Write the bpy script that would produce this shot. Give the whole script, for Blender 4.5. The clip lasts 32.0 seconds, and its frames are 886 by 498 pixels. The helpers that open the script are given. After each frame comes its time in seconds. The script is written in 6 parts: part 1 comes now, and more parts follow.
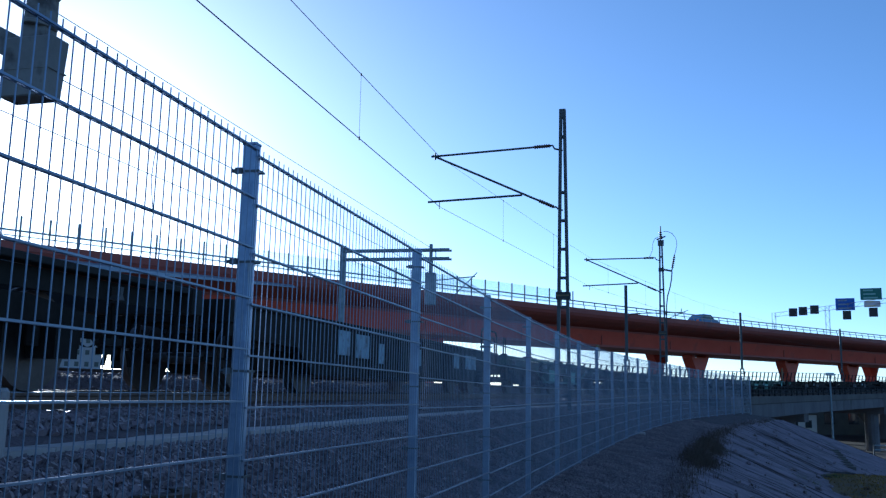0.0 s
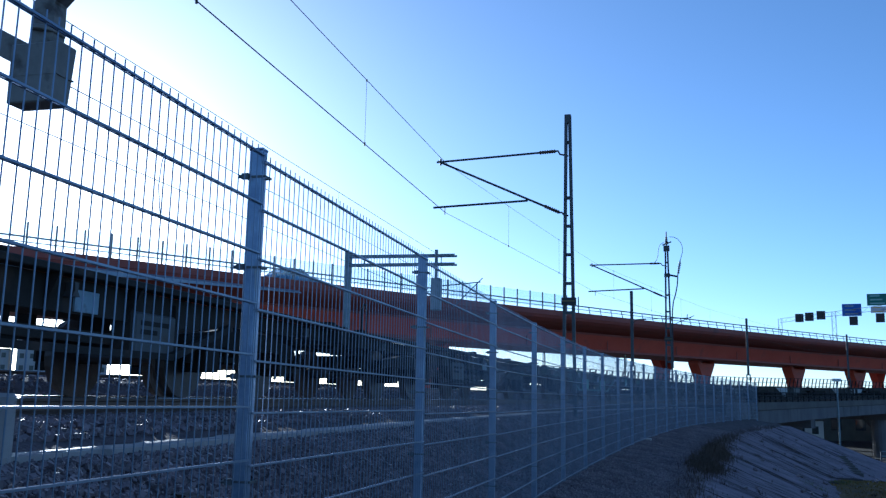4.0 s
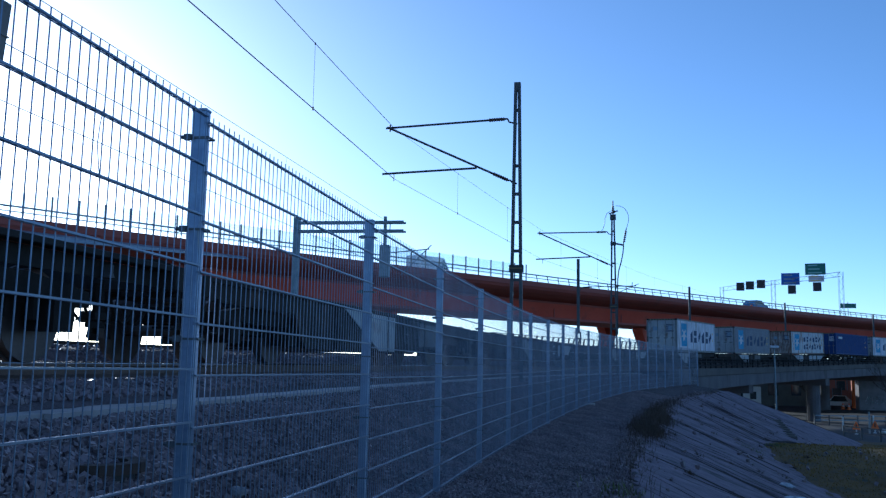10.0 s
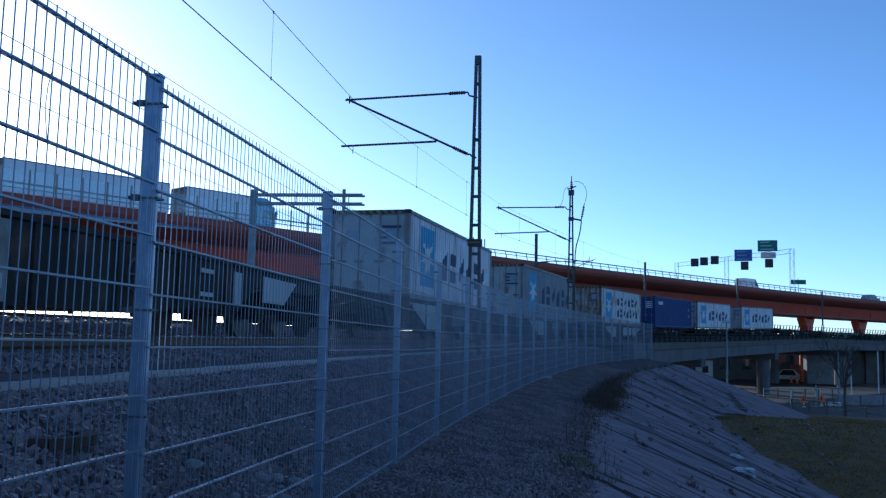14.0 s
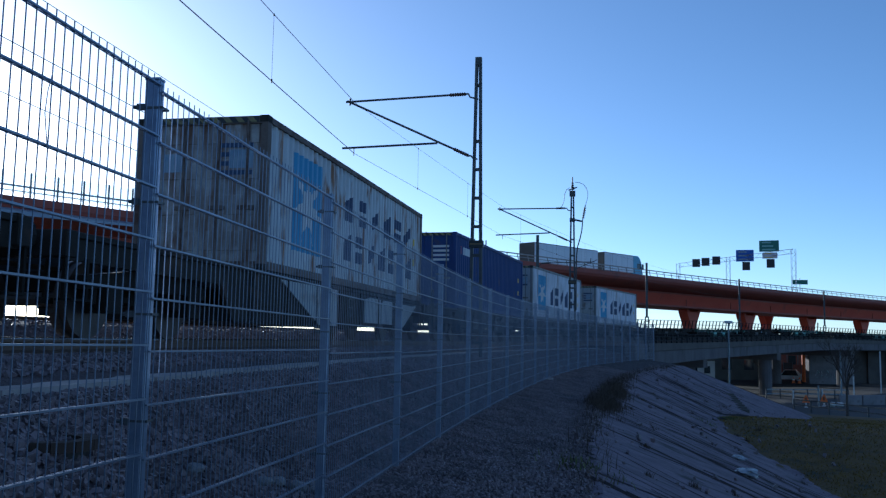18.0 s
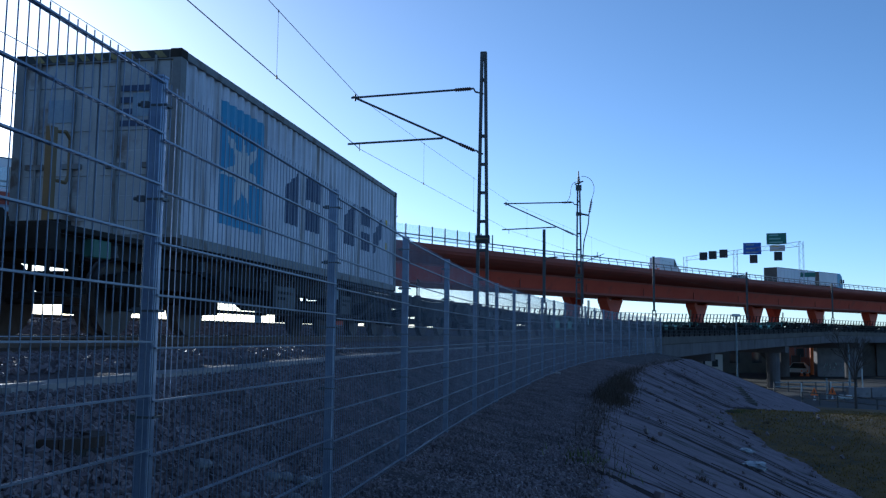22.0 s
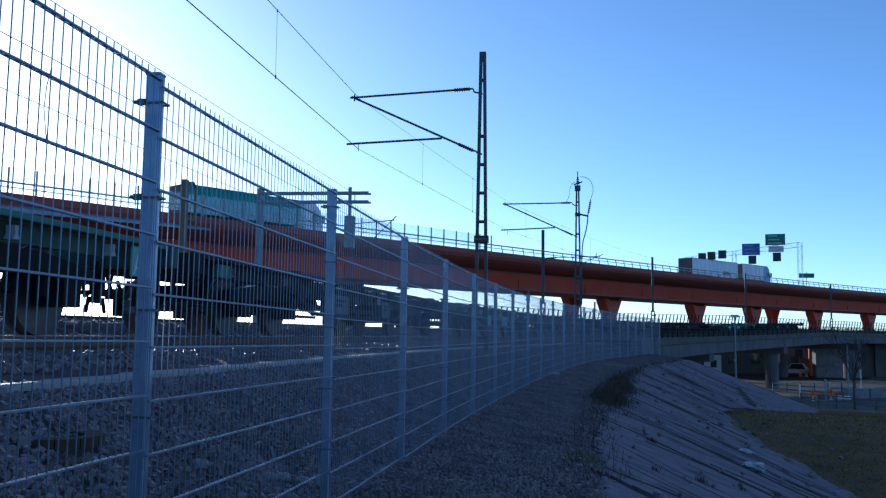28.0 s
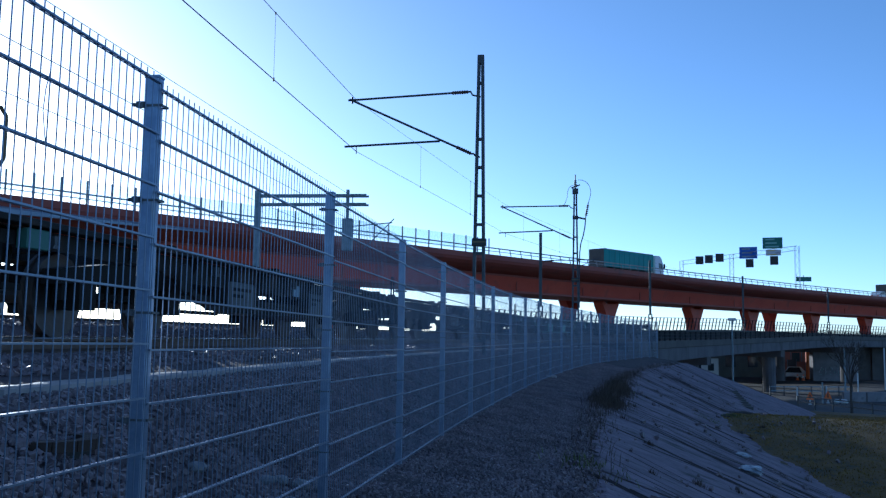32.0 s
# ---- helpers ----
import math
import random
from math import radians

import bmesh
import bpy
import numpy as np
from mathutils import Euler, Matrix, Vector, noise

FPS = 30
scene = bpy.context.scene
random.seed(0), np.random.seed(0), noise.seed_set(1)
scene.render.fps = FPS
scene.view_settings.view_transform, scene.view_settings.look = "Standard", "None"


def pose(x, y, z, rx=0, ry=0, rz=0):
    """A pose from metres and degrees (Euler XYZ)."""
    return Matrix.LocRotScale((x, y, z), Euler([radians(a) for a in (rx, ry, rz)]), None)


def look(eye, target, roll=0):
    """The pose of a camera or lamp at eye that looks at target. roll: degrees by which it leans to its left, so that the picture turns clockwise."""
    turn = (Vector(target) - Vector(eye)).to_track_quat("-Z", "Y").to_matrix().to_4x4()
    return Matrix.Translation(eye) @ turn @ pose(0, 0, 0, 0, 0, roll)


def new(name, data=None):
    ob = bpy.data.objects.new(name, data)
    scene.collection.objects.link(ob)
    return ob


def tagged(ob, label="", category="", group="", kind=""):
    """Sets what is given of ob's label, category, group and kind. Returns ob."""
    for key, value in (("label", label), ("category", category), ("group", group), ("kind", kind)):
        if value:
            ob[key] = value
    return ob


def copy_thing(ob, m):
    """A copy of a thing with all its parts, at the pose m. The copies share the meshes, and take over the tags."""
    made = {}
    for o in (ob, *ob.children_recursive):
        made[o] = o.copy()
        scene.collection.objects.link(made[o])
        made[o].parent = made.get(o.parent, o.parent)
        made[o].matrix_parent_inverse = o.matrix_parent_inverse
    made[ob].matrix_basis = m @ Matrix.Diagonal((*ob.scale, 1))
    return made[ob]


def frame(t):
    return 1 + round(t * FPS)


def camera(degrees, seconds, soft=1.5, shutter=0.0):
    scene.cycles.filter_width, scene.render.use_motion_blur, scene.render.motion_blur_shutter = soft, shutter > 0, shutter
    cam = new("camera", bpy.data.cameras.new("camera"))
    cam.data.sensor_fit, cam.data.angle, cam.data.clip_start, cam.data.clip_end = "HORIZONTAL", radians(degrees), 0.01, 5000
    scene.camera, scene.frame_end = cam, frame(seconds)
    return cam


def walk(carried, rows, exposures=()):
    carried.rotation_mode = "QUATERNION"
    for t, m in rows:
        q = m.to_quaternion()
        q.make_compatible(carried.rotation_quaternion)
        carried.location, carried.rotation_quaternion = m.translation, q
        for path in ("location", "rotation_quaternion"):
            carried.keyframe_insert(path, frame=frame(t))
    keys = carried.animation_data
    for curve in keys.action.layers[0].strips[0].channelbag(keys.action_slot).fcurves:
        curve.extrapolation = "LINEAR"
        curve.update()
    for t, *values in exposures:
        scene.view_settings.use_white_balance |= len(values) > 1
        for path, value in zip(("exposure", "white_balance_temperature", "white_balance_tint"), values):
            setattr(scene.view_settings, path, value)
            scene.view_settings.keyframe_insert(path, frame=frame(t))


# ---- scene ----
# The camera is held by hand beside the fence: it sways, and turns once to the right.
cam = camera(53.37, 32.0, soft=1.3)
PATH = [
    (0.0, 0.05, -0.151, 1.129, 14.037, 9.105, 1.014),
    (0.5, 0.052, -0.154, 1.129, 14.087, 9.162, 1.12),
    (1.0, 0.043, -0.153, 1.132, 14.17, 9.418, 1.204),
    (1.5, 0.039, -0.155, 1.13, 14.247, 9.548, 1.154),
    (2.0, 0.039, -0.156, 1.129, 14.475, 9.602, 1.176),
    (2.5, 0.038, -0.154, 1.129, 14.426, 9.541, 1.122),
    (3.0, 0.041, -0.154, 1.132, 14.425, 9.531, 1.02),
    (3.5, 0.047, -0.151, 1.128, 14.379, 9.494, 1.055),
    (5.5, 0.037, -0.156, 1.13, 14.518, 9.423, 1.007),
    (6.0, 0.039, -0.155, 1.13, 14.551, 9.539, 0.996),
    (6.5, 0.043, -0.154, 1.129, 14.562, 9.555, 1.022),
    (7.0, 0.05, -0.147, 1.127, 14.474, 9.491, 0.868),
    (7.5, 0.051, -0.149, 1.124, 14.223, 9.452, 0.701),
    (8.0, 0.054, -0.15, 1.126, 13.971, 9.332, 0.752),
    (8.5, 0.052, -0.147, 1.125, 14.039, 9.338, 0.693),
    (9.0, 0.051, -0.15, 1.124, 13.912, 9.336, 0.855),
    (9.5, 0.045, -0.147, 1.127, 13.607, 9.057, 1.095),
    (10.0, 0.066, -0.163, 1.112, 11.017, 7.397, 1.015),
    (10.5, 0.065, -0.138, 1.109, 8.315, 5.853, 1.057),
    (11.0, 0.063, -0.132, 1.11, 8.153, 5.574, 1.215),
    (11.5, 0.066, -0.132, 1.108, 7.903, 5.469, 1.23),
    (12.0, 0.063, -0.13, 1.107, 8.024, 5.473, 1.183),
    (12.5, 0.067, -0.132, 1.105, 8.277, 5.621, 1.187),
    (13.0, 0.063, -0.128, 1.108, 8.371, 5.723, 1.092),
    (13.5, 0.064, -0.133, 1.108, 8.428, 5.814, 1.137),
    (14.0, 0.059, -0.134, 1.108, 8.287, 5.753, 1.202),
    (14.5, 0.061, -0.142, 1.113, 8.235, 5.757, 1.256),
    (16.5, 0.06, -0.135, 1.111, 8.625, 6.029, 1.033),
    (17.0, 0.058, -0.135, 1.116, 8.531, 5.887, 0.987),
    (17.5, 0.057, -0.131, 1.116, 8.423, 5.838, 0.961),
    (18.0, 0.059, -0.128, 1.114, 8.377, 5.848, 0.984),
    (18.5, 0.059, -0.135, 1.107, 8.432, 5.795, 0.906),
    (19.0, 0.065, -0.126, 1.108, 8.48, 5.746, 0.852),
    (19.5, 0.06, -0.135, 1.106, 8.565, 5.737, 0.911),
    (20.0, 0.052, -0.125, 1.113, 8.631, 5.738, 0.901),
    (20.5, 0.063, -0.129, 1.111, 8.723, 5.724, 0.855),
    (21.0, 0.064, -0.134, 1.107, 8.704, 5.656, 0.848),
    (21.5, 0.066, -0.124, 1.103, 8.728, 5.576, 0.758),
    (22.0, 0.068, -0.13, 1.113, 8.802, 5.521, 0.619),
    (22.5, 0.08, -0.119, 1.115, 8.77, 5.528, 0.595),
    (23.0, 0.074, -0.113, 1.116, 8.729, 5.53, 0.564),
    (23.5, 0.066, -0.106, 1.11, 8.781, 5.549, 0.693),
    (24.0, 0.063, -0.105, 1.111, 8.736, 5.541, 0.672),
    (24.5, 0.064, -0.121, 1.107, 8.819, 5.549, 0.767),
    (25.0, 0.064, -0.117, 1.111, 8.767, 5.602, 0.846),
    (25.5, 0.065, -0.122, 1.108, 8.639, 5.574, 0.884),
    (27.5, 0.067, -0.105, 1.109, 8.77, 5.523, 0.639),
    (28.0, 0.066, -0.106, 1.11, 8.729, 5.551, 0.685),
    (28.5, 0.066, -0.117, 1.108, 8.76, 5.634, 0.833),
    (29.0, 0.063, -0.123, 1.106, 8.633, 5.678, 0.928),
    (29.5, 0.054, -0.105, 1.112, 8.582, 5.651, 1.021),
    (30.0, 0.061, -0.113, 1.11, 8.625, 5.63, 0.959),
    (30.5, 0.061, -0.114, 1.109, 8.681, 5.633, 0.987),
    (31.0, 0.065, -0.116, 1.108, 8.685, 5.669, 0.878),
    (31.5, 0.067, -0.116, 1.108, 8.628, 5.646, 0.825),
    (32.0, 0.063, -0.109, 1.112, 8.575, 5.729, 0.798),
]


def held(x, y, z, yaw, pitch, roll):
    return pose(x, y, z, 0, 0, yaw) @ pose(0, 0, 0, 90 + pitch) @ pose(0, 0, 0, 0, 0, roll)


walk(cam, [(row[0], held(*row[1:])) for row in PATH], exposures=[(0, 0.54, 4830, 4), (9.4, 0.54, 4830, 4), (10.8, 0.54, 4830, 4), (14.6, 0.52, 4830, 4), (16.4, 0.33, 5020, 4), (22.4, 0.35, 5020, 4), (23.6, 0.5, 4830, 4), (32, 0.53, 4830, 4)])

# ---- sky and sun ----
SUN = Vector((-0.848, 1.0, 0.3)).normalized()
world = bpy.data.worlds.new("sky")
scene.world = world
world.use_nodes = True
wn, wl = world.node_tree.nodes, world.node_tree.links
sky = wn.new("ShaderNodeTexSky")
sky.sky_type = "NISHITA"
sky.sun_disc = False
sky.sun_elevation = math.asin(SUN.z)
sky.sun_rotation = math.atan2(SUN.x, SUN.y)
sky.air_density, sky.dust_density, sky.ozone_density = 0.6, 0.42, 1.65
wn["Background"].inputs["Strength"].default_value = 0.124
wl.new(sky.outputs[0], wn["Background"].inputs["Color"])
sun = new("sun", bpy.data.lights.new("sun", "SUN"))
sun.data.energy, sun.data.angle, sun.data.color = 3.2, radians(0.53), (1.0, 0.9, 0.76)
sun.matrix_world = look(SUN * 300, (0, 0, 0))


# ---- materials ----
def material(name, a, b, rough=0.7, metal=0.0, scale=4.0, fine=60.0, bump=0.2, dist=0.004, each=0.0, island=0.0, spots=None, stretch=None):
    """A surface that wanders between the colours a and b at two scales, with fine relief."""
    m = bpy.data.materials.new(name)
    m.use_nodes = True
    n, l = m.node_tree.nodes, m.node_tree.links
    p = n["Principled BSDF"]
    p.inputs["Roughness"].default_value, p.inputs["Metallic"].default_value = rough, metal
    co = n.new("ShaderNodeTexCoord")
    big, small = n.new("ShaderNodeTexNoise"), n.new("ShaderNodeTexNoise")
    big.inputs["Scale"].default_value, small.inputs["Scale"].default_value = scale, fine
    big.inputs["Detail"].default_value, small.inputs["Detail"].default_value = 5, 3
    for t in (big, small):
        l.new(co.outputs["Object"], t.inputs["Vector"])
    place = co.outputs["Object"]
    if stretch:
        squeeze = n.new("ShaderNodeMapping")
        squeeze.inputs["Scale"].default_value = stretch
        l.new(place, squeeze.inputs["Vector"])
        place = squeeze.outputs[0]
    mix = n.new("ShaderNodeMix")
    mix.data_type = "RGBA"
    mix.inputs[6].default_value, mix.inputs[7].default_value = (*a, 1), (*b, 1)
    add = n.new("ShaderNodeMath")
    add.operation = "MULTIPLY_ADD"
    add.inputs[1].default_value, add.inputs[2].default_value = 0.5, 0.0
    l.new(small.outputs["Fac"], add.inputs[0])
    ramp = n.new("ShaderNodeMapRange")
    ramp.inputs[1].default_value, ramp.inputs[2].default_value = 0.35, 0.65
    l.new(big.outputs["Fac"], ramp.inputs[0])
    mul = n.new("ShaderNodeMath")
    mul.operation = "MULTIPLY"
    mul.inputs[1].default_value = 0.6
    l.new(ramp.outputs[0], mul.inputs[0])
    l.new(mul.outputs[0], add.inputs[2])
    factor = add.outputs[0]
    if each or island:
        source = n.new("ShaderNodeObjectInfo") if each else n.new("ShaderNodeNewGeometry")
        shift = n.new("ShaderNodeMath")
        shift.operation, shift.inputs[1].default_value = "MULTIPLY_ADD", each or island
        l.new(source.outputs["Random" if each else "Random Per Island"], shift.inputs[0])
        l.new(factor, shift.inputs[2])
        factor = shift.outputs[0]
    l.new(factor, mix.inputs[0])
    colour = mix.outputs[2]
    if spots:
        so, lo, hi, size = spots
        patch = n.new("ShaderNodeTexNoise")
        patch.inputs["Scale"].default_value, patch.inputs["Detail"].default_value = size, 6
        l.new(place, patch.inputs["Vector"])
        cut = n.new("ShaderNodeMapRange")
        cut.inputs[1].default_value, cut.inputs[2].default_value = lo, hi
        l.new(patch.outputs["Fac"], cut.inputs[0])
        over = n.new("ShaderNodeMix")
        over.data_type = "RGBA"
        over.inputs[7].default_value = (*so, 1)
        l.new(cut.outputs[0], over.inputs[0])
        l.new(colour, over.inputs[6])
        colour = over.outputs[2]
    l.new(colour, p.inputs["Base Color"])
    bm = n.new("ShaderNodeBump")
    bm.inputs["Strength"].default_value, bm.inputs["Distance"].default_value = bump, dist
    l.new(small.outputs["Fac"], bm.inputs["Height"])
    l.new(bm.outputs[0], p.inputs["Normal"])
    return m


def glass(name, colour, rough=0.05):
    m = bpy.data.materials.new(name)
    m.use_nodes = True
    p = m.node_tree.nodes["Principled BSDF"]
    p.inputs["Base Color"].default_value = (*colour, 1)
    p.inputs["Roughness"].default_value = rough
    p.inputs["Transmission Weight"].default_value = 0.9
    return m


GALV = material("galvanised_steel", (0.26, 0.28, 0.335), (0.45, 0.475, 0.53), 0.46, 0.88, 9, 70, 0.15, 0.001, spots=((0.3, 0.27, 0.22), 0.6, 0.75, 9))
POSTM = material("bluish_galvanised_post", (0.2, 0.2425, 0.345), (0.36, 0.4171, 0.54), 0.44, 0.88, 9, 70, 0.15, 0.001, spots=((0.27, 0.26, 0.24), 0.62, 0.76, 9), stretch=(3.0, 3.0, 0.4))
WIRE = material("galvanised_wire", (0.168, 0.198, 0.268), (0.285, 0.325, 0.41), 0.42, 0.8, 3, 40, 0.1, 0.001)
CLIP = material("dark_clamp_steel", (0.08, 0.085, 0.09), (0.16, 0.16, 0.16), 0.5, 0.6, 20, 90)
MAST = material("dark_mast_steel", (0.05, 0.055, 0.06), (0.1, 0.1, 0.1), 0.6, 0.3, 5, 50)
MASTG = material("grey_mast_steel", (0.16, 0.2, 0.22), (0.28, 0.31, 0.33), 0.55, 0.4, 5, 50)
COPPER = material("wire_copper", (0.06, 0.05, 0.045), (0.1, 0.08, 0.07), 0.5, 0.6, 5, 50)
PORC = material("brown_insulator", (0.05, 0.03, 0.025), (0.09, 0.05, 0.04), 0.6, 0.0, 8, 60)
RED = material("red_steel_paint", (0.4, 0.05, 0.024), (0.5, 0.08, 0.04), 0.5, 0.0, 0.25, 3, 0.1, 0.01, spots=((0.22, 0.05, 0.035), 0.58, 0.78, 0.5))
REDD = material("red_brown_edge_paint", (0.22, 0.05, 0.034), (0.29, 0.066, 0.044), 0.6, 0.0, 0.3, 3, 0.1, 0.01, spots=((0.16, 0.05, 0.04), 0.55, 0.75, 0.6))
LEDGE = material("blue_grey_ledge", (0.2, 0.25, 0.33), (0.3, 0.34, 0.4), 0.5, 0.3, 0.5, 5)
RAILM = material("railing_steel", (0.2, 0.19, 0.18), (0.34, 0.32, 0.3), 0.5, 0.5, 2, 30)
CONC = material("weathered_concrete", (0.15, 0.1368, 0.14), (0.24, 0.2185, 0.222), 0.85, 0, 0.9, 14, 0.4, 0.01, spots=((0.14, 0.13, 0.12), 0.56, 0.72, 1.6))
SOOTC = material("sooty_bridge_concrete", (0.075, 0.0684, 0.072), (0.145, 0.1311, 0.136), 0.85, 0, 0.5, 6, 0.4, 0.01, spots=((0.06, 0.053, 0.048), 0.54, 0.72, 0.9), stretch=(1.0, 1.0, 0.35))
SLAB = material("pale_geotextile", (0.1209, 0.0884, 0.1023), (0.2306, 0.1722, 0.1972), 0.9, 0, 1.7, 9, 1.0, 0.07, spots=((0.06, 0.05, 0.048), 0.53, 0.7, 2.2), stretch=(0.6, 1.4, 0.6))
TROUGH = material("trough_concrete", (0.25, 0.228, 0.21), (0.37, 0.336, 0.32), 0.55, 0, 2, 30, 0.4, 0.006, each=0.2)
GRAVEL = material("crushed_gravel", (0.0304, 0.0226, 0.0233), (0.0931, 0.0704, 0.0731), 0.95, 0, 3, 38, 1.0, 0.03)
BALLAST = material("track_ballast", (0.055, 0.0399, 0.04), (0.134, 0.0988, 0.1), 0.95, 0, 3, 26, 1.0, 0.04)
STONE = material("loose_stones", (0.0187, 0.0137, 0.014), (0.2082, 0.1575, 0.1615), 0.5, 0, 2, 40, 0.4, 0.004, island=0.45)
GRASS = material("winter_grass", (0.0663, 0.0391, 0.0068), (0.1445, 0.085, 0.0153), 0.95, 0, 0.9, 12, 0.8, 0.03, spots=((0.04, 0.034, 0.014), 0.52, 0.68, 1.4))
BLADE = material("dry_weeds", (0.035, 0.025, 0.018), (0.085, 0.06, 0.04), 0.9, 0, 3, 30, 0.1, 0.002, island=0.4)
LAND = material("far_land", (0.06, 0.06, 0.05), (0.13, 0.12, 0.1), 0.95, 0, 0.02, 0.4, 0.4, 0.2)
ASPH = material("street_asphalt", (0.022, 0.0199, 0.021), (0.046, 0.0418, 0.043), 0.9, 0, 0.4, 20, 0.3, 0.01)
RUSTRAIL = material("rail_steel", (0.09, 0.06, 0.045), (0.16, 0.11, 0.08), 0.6, 0.5, 3, 30)
TURF = material("pale_dry_turf", (0.085, 0.0544, 0.0085), (0.221, 0.1403, 0.0272), 0.95, 0, 3, 30, 0.1, 0.002, island=0.35)
RAILTOP = material("polished_rail_head", (0.4, 0.38, 0.36), (0.55, 0.53, 0.5), 0.25, 1.0, 3, 30)
SLEEPER = material("sleeper_concrete", (0.2, 0.19, 0.175), (0.3, 0.285, 0.265), 0.9, 0, 3, 30, 0.3, 0.006, each=0.2)
W_WHITE = material("white_container_paint", (0.42, 0.437, 0.51), (0.64, 0.646, 0.73), 0.38, 0, 0.9, 20, 0.25, 0.005, spots=((0.19, 0.165, 0.15), 0.5, 0.74, 1.5), stretch=(6.0, 6.0, 0.35))
W_GREY = material("grimy_grey_white_container_paint", (0.13, 0.1396, 0.175), (0.19, 0.1995, 0.24), 0.45, 0, 0.9, 20, 0.2, 0.004, spots=((0.1, 0.085, 0.075), 0.54, 0.76, 1.3), stretch=(6.0, 6.0, 0.35))
W_RUSTY = material("rusty_white_container_paint", (0.42, 0.435, 0.455), (0.56, 0.575, 0.595), 0.5, 0, 1.2, 20, 0.25, 0.004, spots=((0.22, 0.105, 0.046), 0.52, 0.66, 1.9), stretch=(3.0, 3.0, 0.6))
W_BLUE = material("dark_blue_container_paint", (0.0096, 0.0295, 0.132), (0.016, 0.0427, 0.176), 0.62, 0, 0.9, 20, 0.2, 0.004, spots=((0.06, 0.05, 0.07), 0.62, 0.76, 1.5))
LOGO = material("light_blue_logo_paint", (0.05, 0.24, 0.44), (0.1, 0.31, 0.52), 0.5, 0, 1, 20)
LETTER = material("dark_blue_lettering", (0.026, 0.042, 0.1), (0.05, 0.07, 0.14), 0.6, 0, 1, 20)
STARW = material("white_lettering", (0.5, 0.51, 0.52), (0.6, 0.61, 0.62), 0.5, 0, 1, 20)
BOGIE = material("dirty_bogie_iron", (0.009, 0.008, 0.007), (0.028, 0.024, 0.021), 0.75, 0.2, 3, 25, 0.4, 0.006)
BOGIE.node_tree.nodes["Principled BSDF"].inputs["Specular IOR Level"].default_value = 0.15
WHEELM = material("worn_wheel_steel", (0.06, 0.05, 0.045), (0.12, 0.1, 0.09), 0.5, 0.6, 4, 30)
FLANGEG = material("worn_green_flange_paint", (0.045, 0.125, 0.095), (0.075, 0.17, 0.13), 0.6, 0, 1.5, 20, spots=((0.1, 0.08, 0.06), 0.6, 0.72, 3))
PALEG = material("pale_green_placard", (0.22, 0.42, 0.36), (0.28, 0.48, 0.42), 0.6)
DOORG = material("dirty_grey_door_paint", (0.24, 0.255, 0.275), (0.4, 0.415, 0.43), 0.5, 0, 1.2, 20, spots=((0.12, 0.08, 0.055), 0.58, 0.72, 1.8))
DOORR = material("rust_brown_door_paint", (0.19, 0.165, 0.15), (0.42, 0.4, 0.385), 0.7, 0, 3.0, 26, 0.4, 0.004, spots=((0.13, 0.066, 0.038), 0.42, 0.66, 2.2), stretch=(3.0, 3.0, 0.6))
RAILB = material("sooty_railing_steel", (0.012, 0.012, 0.013), (0.026, 0.025, 0.025), 0.85, 0, 3, 30)
RAILB.node_tree.nodes["Principled BSDF"].inputs["Specular IOR Level"].default_value = 0.2
SOIL = material("dark_bare_soil", (0.018, 0.015, 0.013), (0.04, 0.033, 0.029), 0.95, 0, 1.2, 16, 0.6, 0.03)
DARKBOX = material("dark_grey_box_paint", (0.14, 0.125, 0.11), (0.23, 0.208, 0.185), 0.6, 0, 3, 30, 0.3, 0.003, spots=((0.07, 0.055, 0.045), 0.56, 0.7, 6))
FRAMEG = material("green_wagon_paint", (0.021, 0.048, 0.036), (0.04, 0.08, 0.06), 0.65, 0, 0.8, 15, 0.3, 0.004, spots=((0.07, 0.06, 0.05), 0.52, 0.7, 1.6))
FRAMED = material("grimy_dark_wagon_paint", (0.014, 0.013, 0.012), (0.042, 0.037, 0.033), 0.75, 0, 0.8, 15, 0.3, 0.004, spots=((0.09, 0.06, 0.045), 0.57, 0.74, 1.6))
FRAMED.node_tree.nodes["Principled BSDF"].inputs["Specular IOR Level"].default_value = 0.15
GREYBOX = material("dull_grey_box_paint", (0.052, 0.054, 0.057), (0.09, 0.093, 0.097), 0.6, 0, 2, 20, spots=((0.06, 0.045, 0.035), 0.55, 0.7, 2.5))
LOOPY = material("dull_yellow_rail_paint", (0.12, 0.085, 0.04), (0.2, 0.14, 0.06), 0.6, 0, 4, 30)
PLATE = material("pale_grey_wagon_plate", (0.3, 0.315, 0.33), (0.42, 0.43, 0.44), 0.6, 0, 0.8, 15, 0.2, 0.004, spots=((0.18, 0.14, 0.11), 0.56, 0.72, 1.7))
BOXG = material("light_green_box_paint", (0.13, 0.32, 0.27), (0.19, 0.4, 0.34), 0.6, 0, 1, 15, spots=((0.08, 0.1, 0.09), 0.58, 0.75, 2.5))
YELLOW = material("yellow_paint", (0.6, 0.42, 0.05), (0.7, 0.5, 0.08), 0.6)
WORNY = material("worn_yellow_stripe_paint", (0.11, 0.095, 0.06), (0.3, 0.25, 0.1), 0.7, 0, 6, 30)
FADED = material("faded_blue_label", (0.16, 0.24, 0.34), (0.3, 0.36, 0.42), 0.6, 0, 5, 30)
